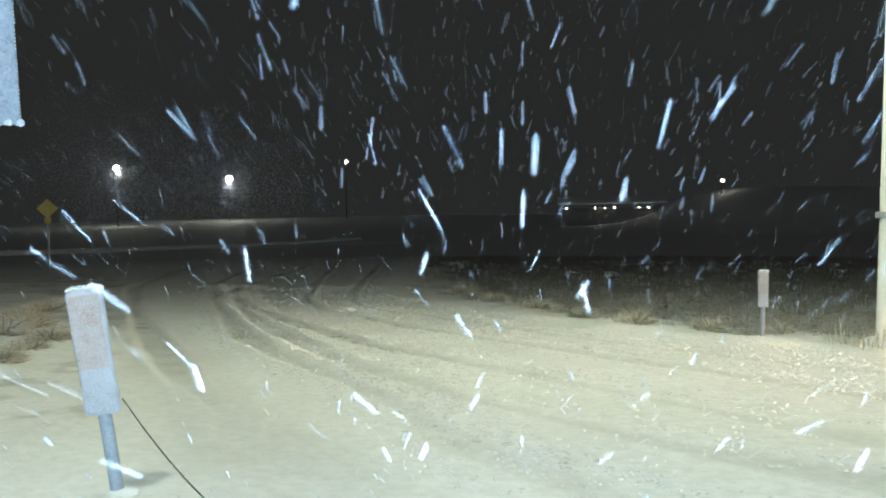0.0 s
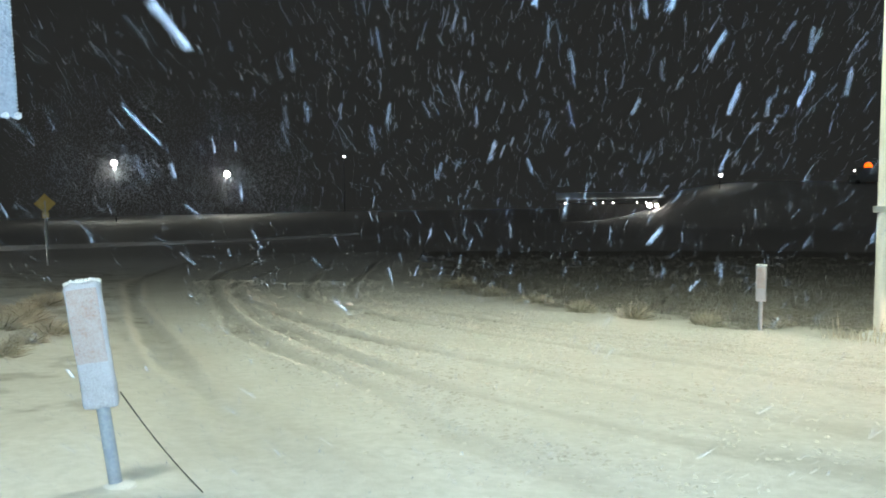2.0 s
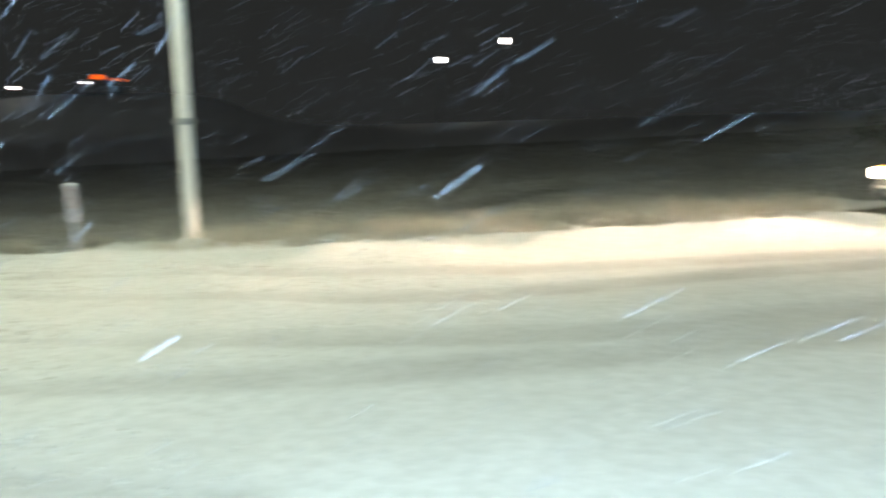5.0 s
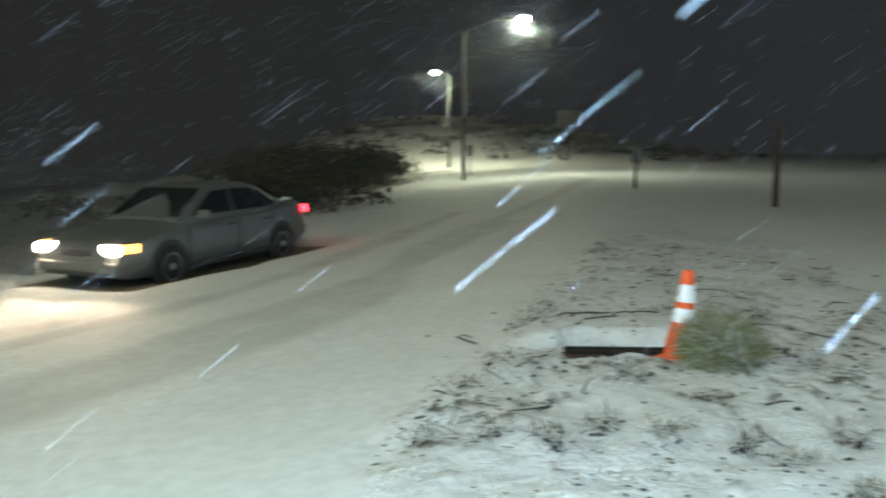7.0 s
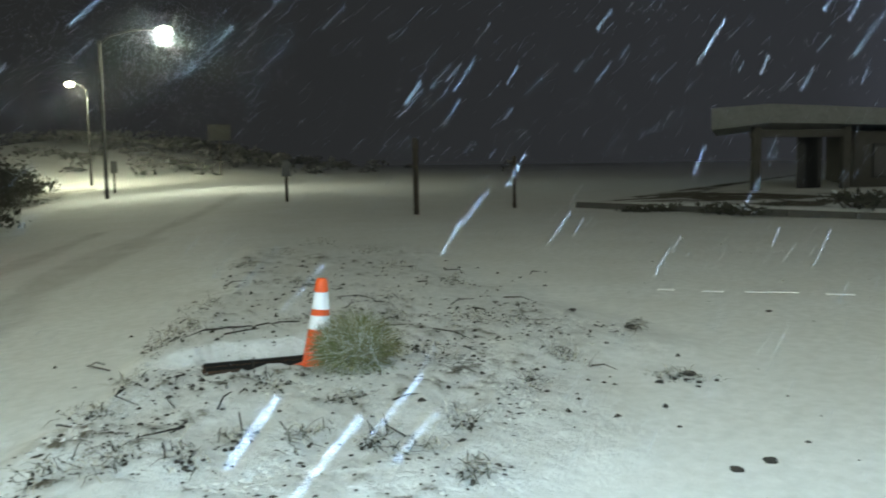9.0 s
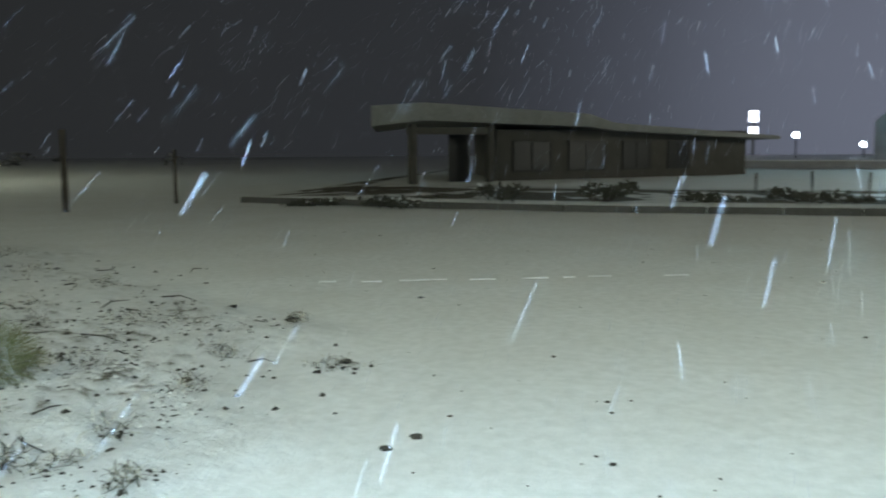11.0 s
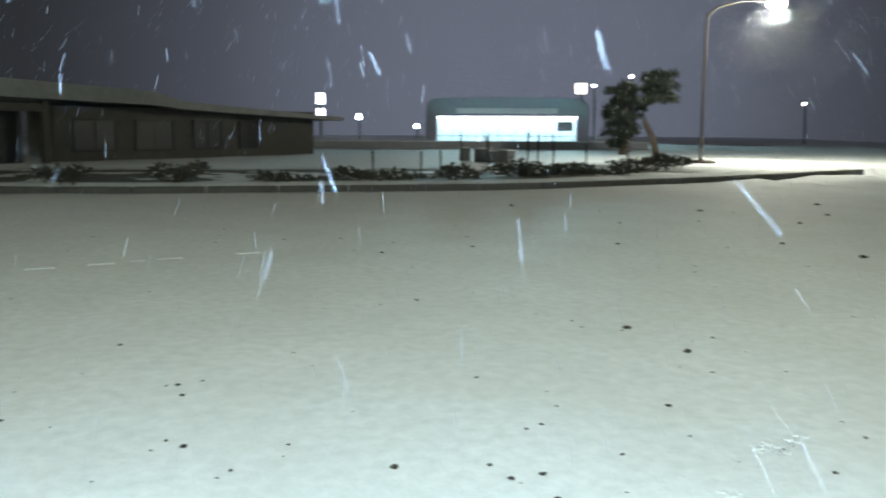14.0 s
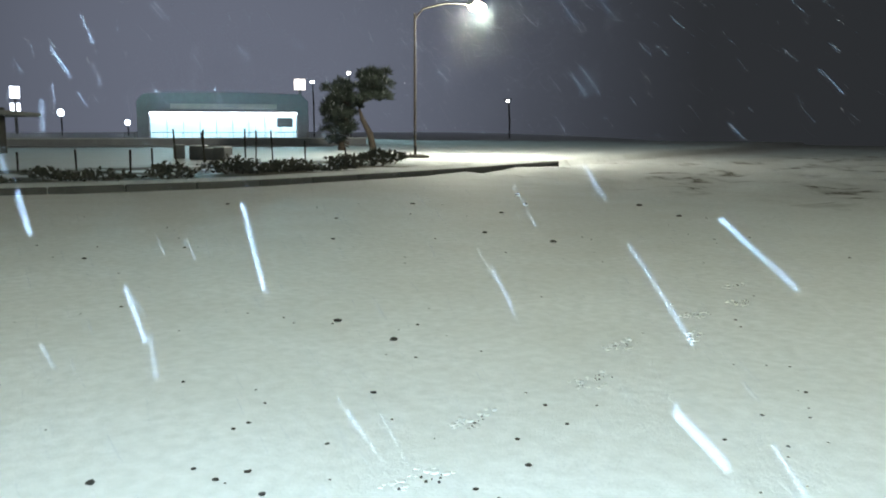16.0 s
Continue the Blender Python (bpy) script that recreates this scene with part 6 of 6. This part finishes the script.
# ---------------------------------------------------------------- falling snow
def drift(turn, pace):
    """How far the air has carried a flake since the start: the wind veers and steepens during the clip."""
    t = np.linspace(-6, 22, 281)
    az = np.radians(np.interp(t, [3, 7, 9, 13], [52, 68, 80, 94]) + turn)
    el = np.radians(np.interp(t, [3, 7, 10, 13], [-30, -42, -44, -38]))
    v = pace * np.stack([-np.sin(az) * np.cos(el), np.cos(az) * np.cos(el), np.sin(el)], 1)
    d = np.cumsum(v, 0) * 0.1
    d -= d[60]
    return t, d


def snow_cloud(seed, turn, pace, count, reach, low, high, centre=(0, 0.05, 1.5), clear=0.85, spread=0.55, squall=0.0):
    """Loose flakes that drift together on the wind; the swarm is long enough to pass for the whole clip."""
    rng = np.random.default_rng(seed)
    ts, way = drift(turn, pace)
    eye = np.array(centre)
    lead = 0.7 * reach / pace
    # the squall is thickest at first
    tau = np.where(rng.uniform(0, 1, count) < squall, rng.uniform(-lead, 4.5, count), rng.uniform(-lead, 16 + lead, count))
    at = np.stack([np.interp(tau, ts, way[:, k]) for k in range(3)], 1)
    off = rng.normal(0, 1, (count, 3))
    off *= (reach * rng.uniform(0, 1, count) ** spread / np.linalg.norm(off, axis=1))[:, None]
    c = eye + off - at
    if clear:
        least = np.full(count, 9.0)
        for t in np.arange(0, 16.01, 0.06):
            d = np.array([np.interp(t, ts, way[:, k]) for k in range(3)])
            least = np.minimum(least, np.linalg.norm(c + d - eye, axis=1))
        c = c[least > clear]
    size = rng.uniform(low, high, len(c)) * rng.choice([0.7, 1.0, 1.35], len(c), p=[0.5, 0.38, 0.12])
    tet = np.array([[1, 0, -0.5], [-0.5, 0.87, -0.5], [-0.5, -0.87, -0.5], [0, 0, 0.9]])
    sq = rng.uniform(0.7, 1.3, (len(c), 4, 1))
    verts = (c[:, None] + tet * size[:, None, None] * sq).reshape(-1, 3)
    tri = np.array([[0, 2, 1], [0, 1, 3], [1, 2, 3], [2, 0, 3]])
    faces = (np.arange(len(c))[:, None, None] * 4 + tri[None]).reshape(-1, 3)
    me = bpy.data.meshes.new("falling_snow")
    me.vertices.add(len(verts))
    me.vertices.foreach_set("co", verts.astype(np.float32).ravel())
    me.loops.add(faces.size)
    me.loops.foreach_set("vertex_index", faces.astype(np.int32).ravel())
    me.polygons.add(len(faces))
    me.polygons.foreach_set("loop_start", (np.arange(len(faces)) * 3).astype(np.int32))
    me.update(calc_edges=True)
    me.materials.append(FLAKE)
    ob = new("falling_snow", me)
    tagged(ob, "wind-driven snow flakes falling through the night air", "falling snow", "falling snow", "stuff")
    return ob, (ts, way)


def lamp_mist(seed, centre, reach, count, size, power=1.3):
    """Fine powder snow hanging in the air round a lamp."""
    rng = np.random.default_rng(seed)
    off = rng.normal(0, 1, (count, 3))
    off *= (reach * rng.uniform(0, 1, count) ** power / np.linalg.norm(off, axis=1))[:, None]
    off = off[np.linalg.norm(off, axis=1) > 0.35]
    n = len(off)
    verts = (np.array(centre) + off)[:, None] + rng.normal(0, 0.8, (n, 3, 3)) * (size * rng.uniform(0.7, 1.3, n))[:, None, None]
    me = bpy.data.meshes.new("powder_snow")
    me.from_pydata(verts.reshape(-1, 3).tolist(), [], np.arange(3 * n).reshape(-1, 3).tolist())
    me.materials.append(FLAKE)
    tagged(new("powder_snow", me), "fine powder snow hanging in the air round a lamp", "falling snow", "powder round the lamps", "stuff")


lamp_mist(4, (31.7, 36.4, 7.75), 7.0, 24000, 0.012, 1.0)
lamp_mist(5, (44.0, 61.0, 7.1), 8.0, 11000, 0.014, 0.9)
lamp_mist(6, (29.8, -21.1, 5.85), 6.5, 15000, 0.010, 0.95)
lamp_mist(7, (2.8, 13.3, 0.22), 1.9, 12000, 0.0045, 0.9)
lamp_mist(10, (92.5, -34.0, 3.6), 11.0, 26000, 0.028, 0.8)
lamp_mist(8, (-193.3, 50.0, 4.0), 21.0, 60000, 0.045, 0.7)
lamp_mist(9, (-205.0, 79.0, 1.5), 21.0, 60000, 0.045, 0.7)

CLOUDS = [
    snow_cloud(1, -13, 4.0, 95000, 10, 0.0036, 0.0072, squall=0.3),
    snow_cloud(2, 0, 3.6, 95000, 10, 0.0036, 0.0072, squall=0.3),
    snow_cloud(3, 13, 3.2, 95000, 10, 0.0036, 0.0072, squall=0.3),
    snow_cloud(7, 0, 2.9, 22000, 3.4, 0.005, 0.009, (1.5, 12.0, 0.4), 0.0),
]


# ---------------------------------------------------------------- what moves
def motions():
    for ob, (ts, way) in CLOUDS:
        walk(ob, [(t, pose(*[np.interp(t, ts, way[:, k]) for k in range(3)])) for t in range(0, 17)])
    # the service truck crawls along the raised road
    walk(plow, [(t, pose(x, y, th(x, y) - 0.35, 0, 0, 215)) for t, x, y in ((0, -73.0, 141.5), (2, -79.5, 138.6), (3, -82.6, 137.2), (8, -98.0, 130.4), (16, -120.0, 120.0))])
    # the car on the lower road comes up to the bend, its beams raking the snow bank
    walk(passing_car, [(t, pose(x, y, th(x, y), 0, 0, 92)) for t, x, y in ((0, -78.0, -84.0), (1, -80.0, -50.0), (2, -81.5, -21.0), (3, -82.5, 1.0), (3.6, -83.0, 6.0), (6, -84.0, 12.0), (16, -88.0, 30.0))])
    # the far car draws out past the building's end and stops
    walk(far_car, [(t, pose(x, y, -4.4, 0, 0, -45)) for t, x, y in ((0, -112.0, 126.0), (1.1, -110.5, 122.5), (1.7, -107.8, 118.6), (3, -107.6, 118.4), (16, -107.4, 118.2))])


motions()
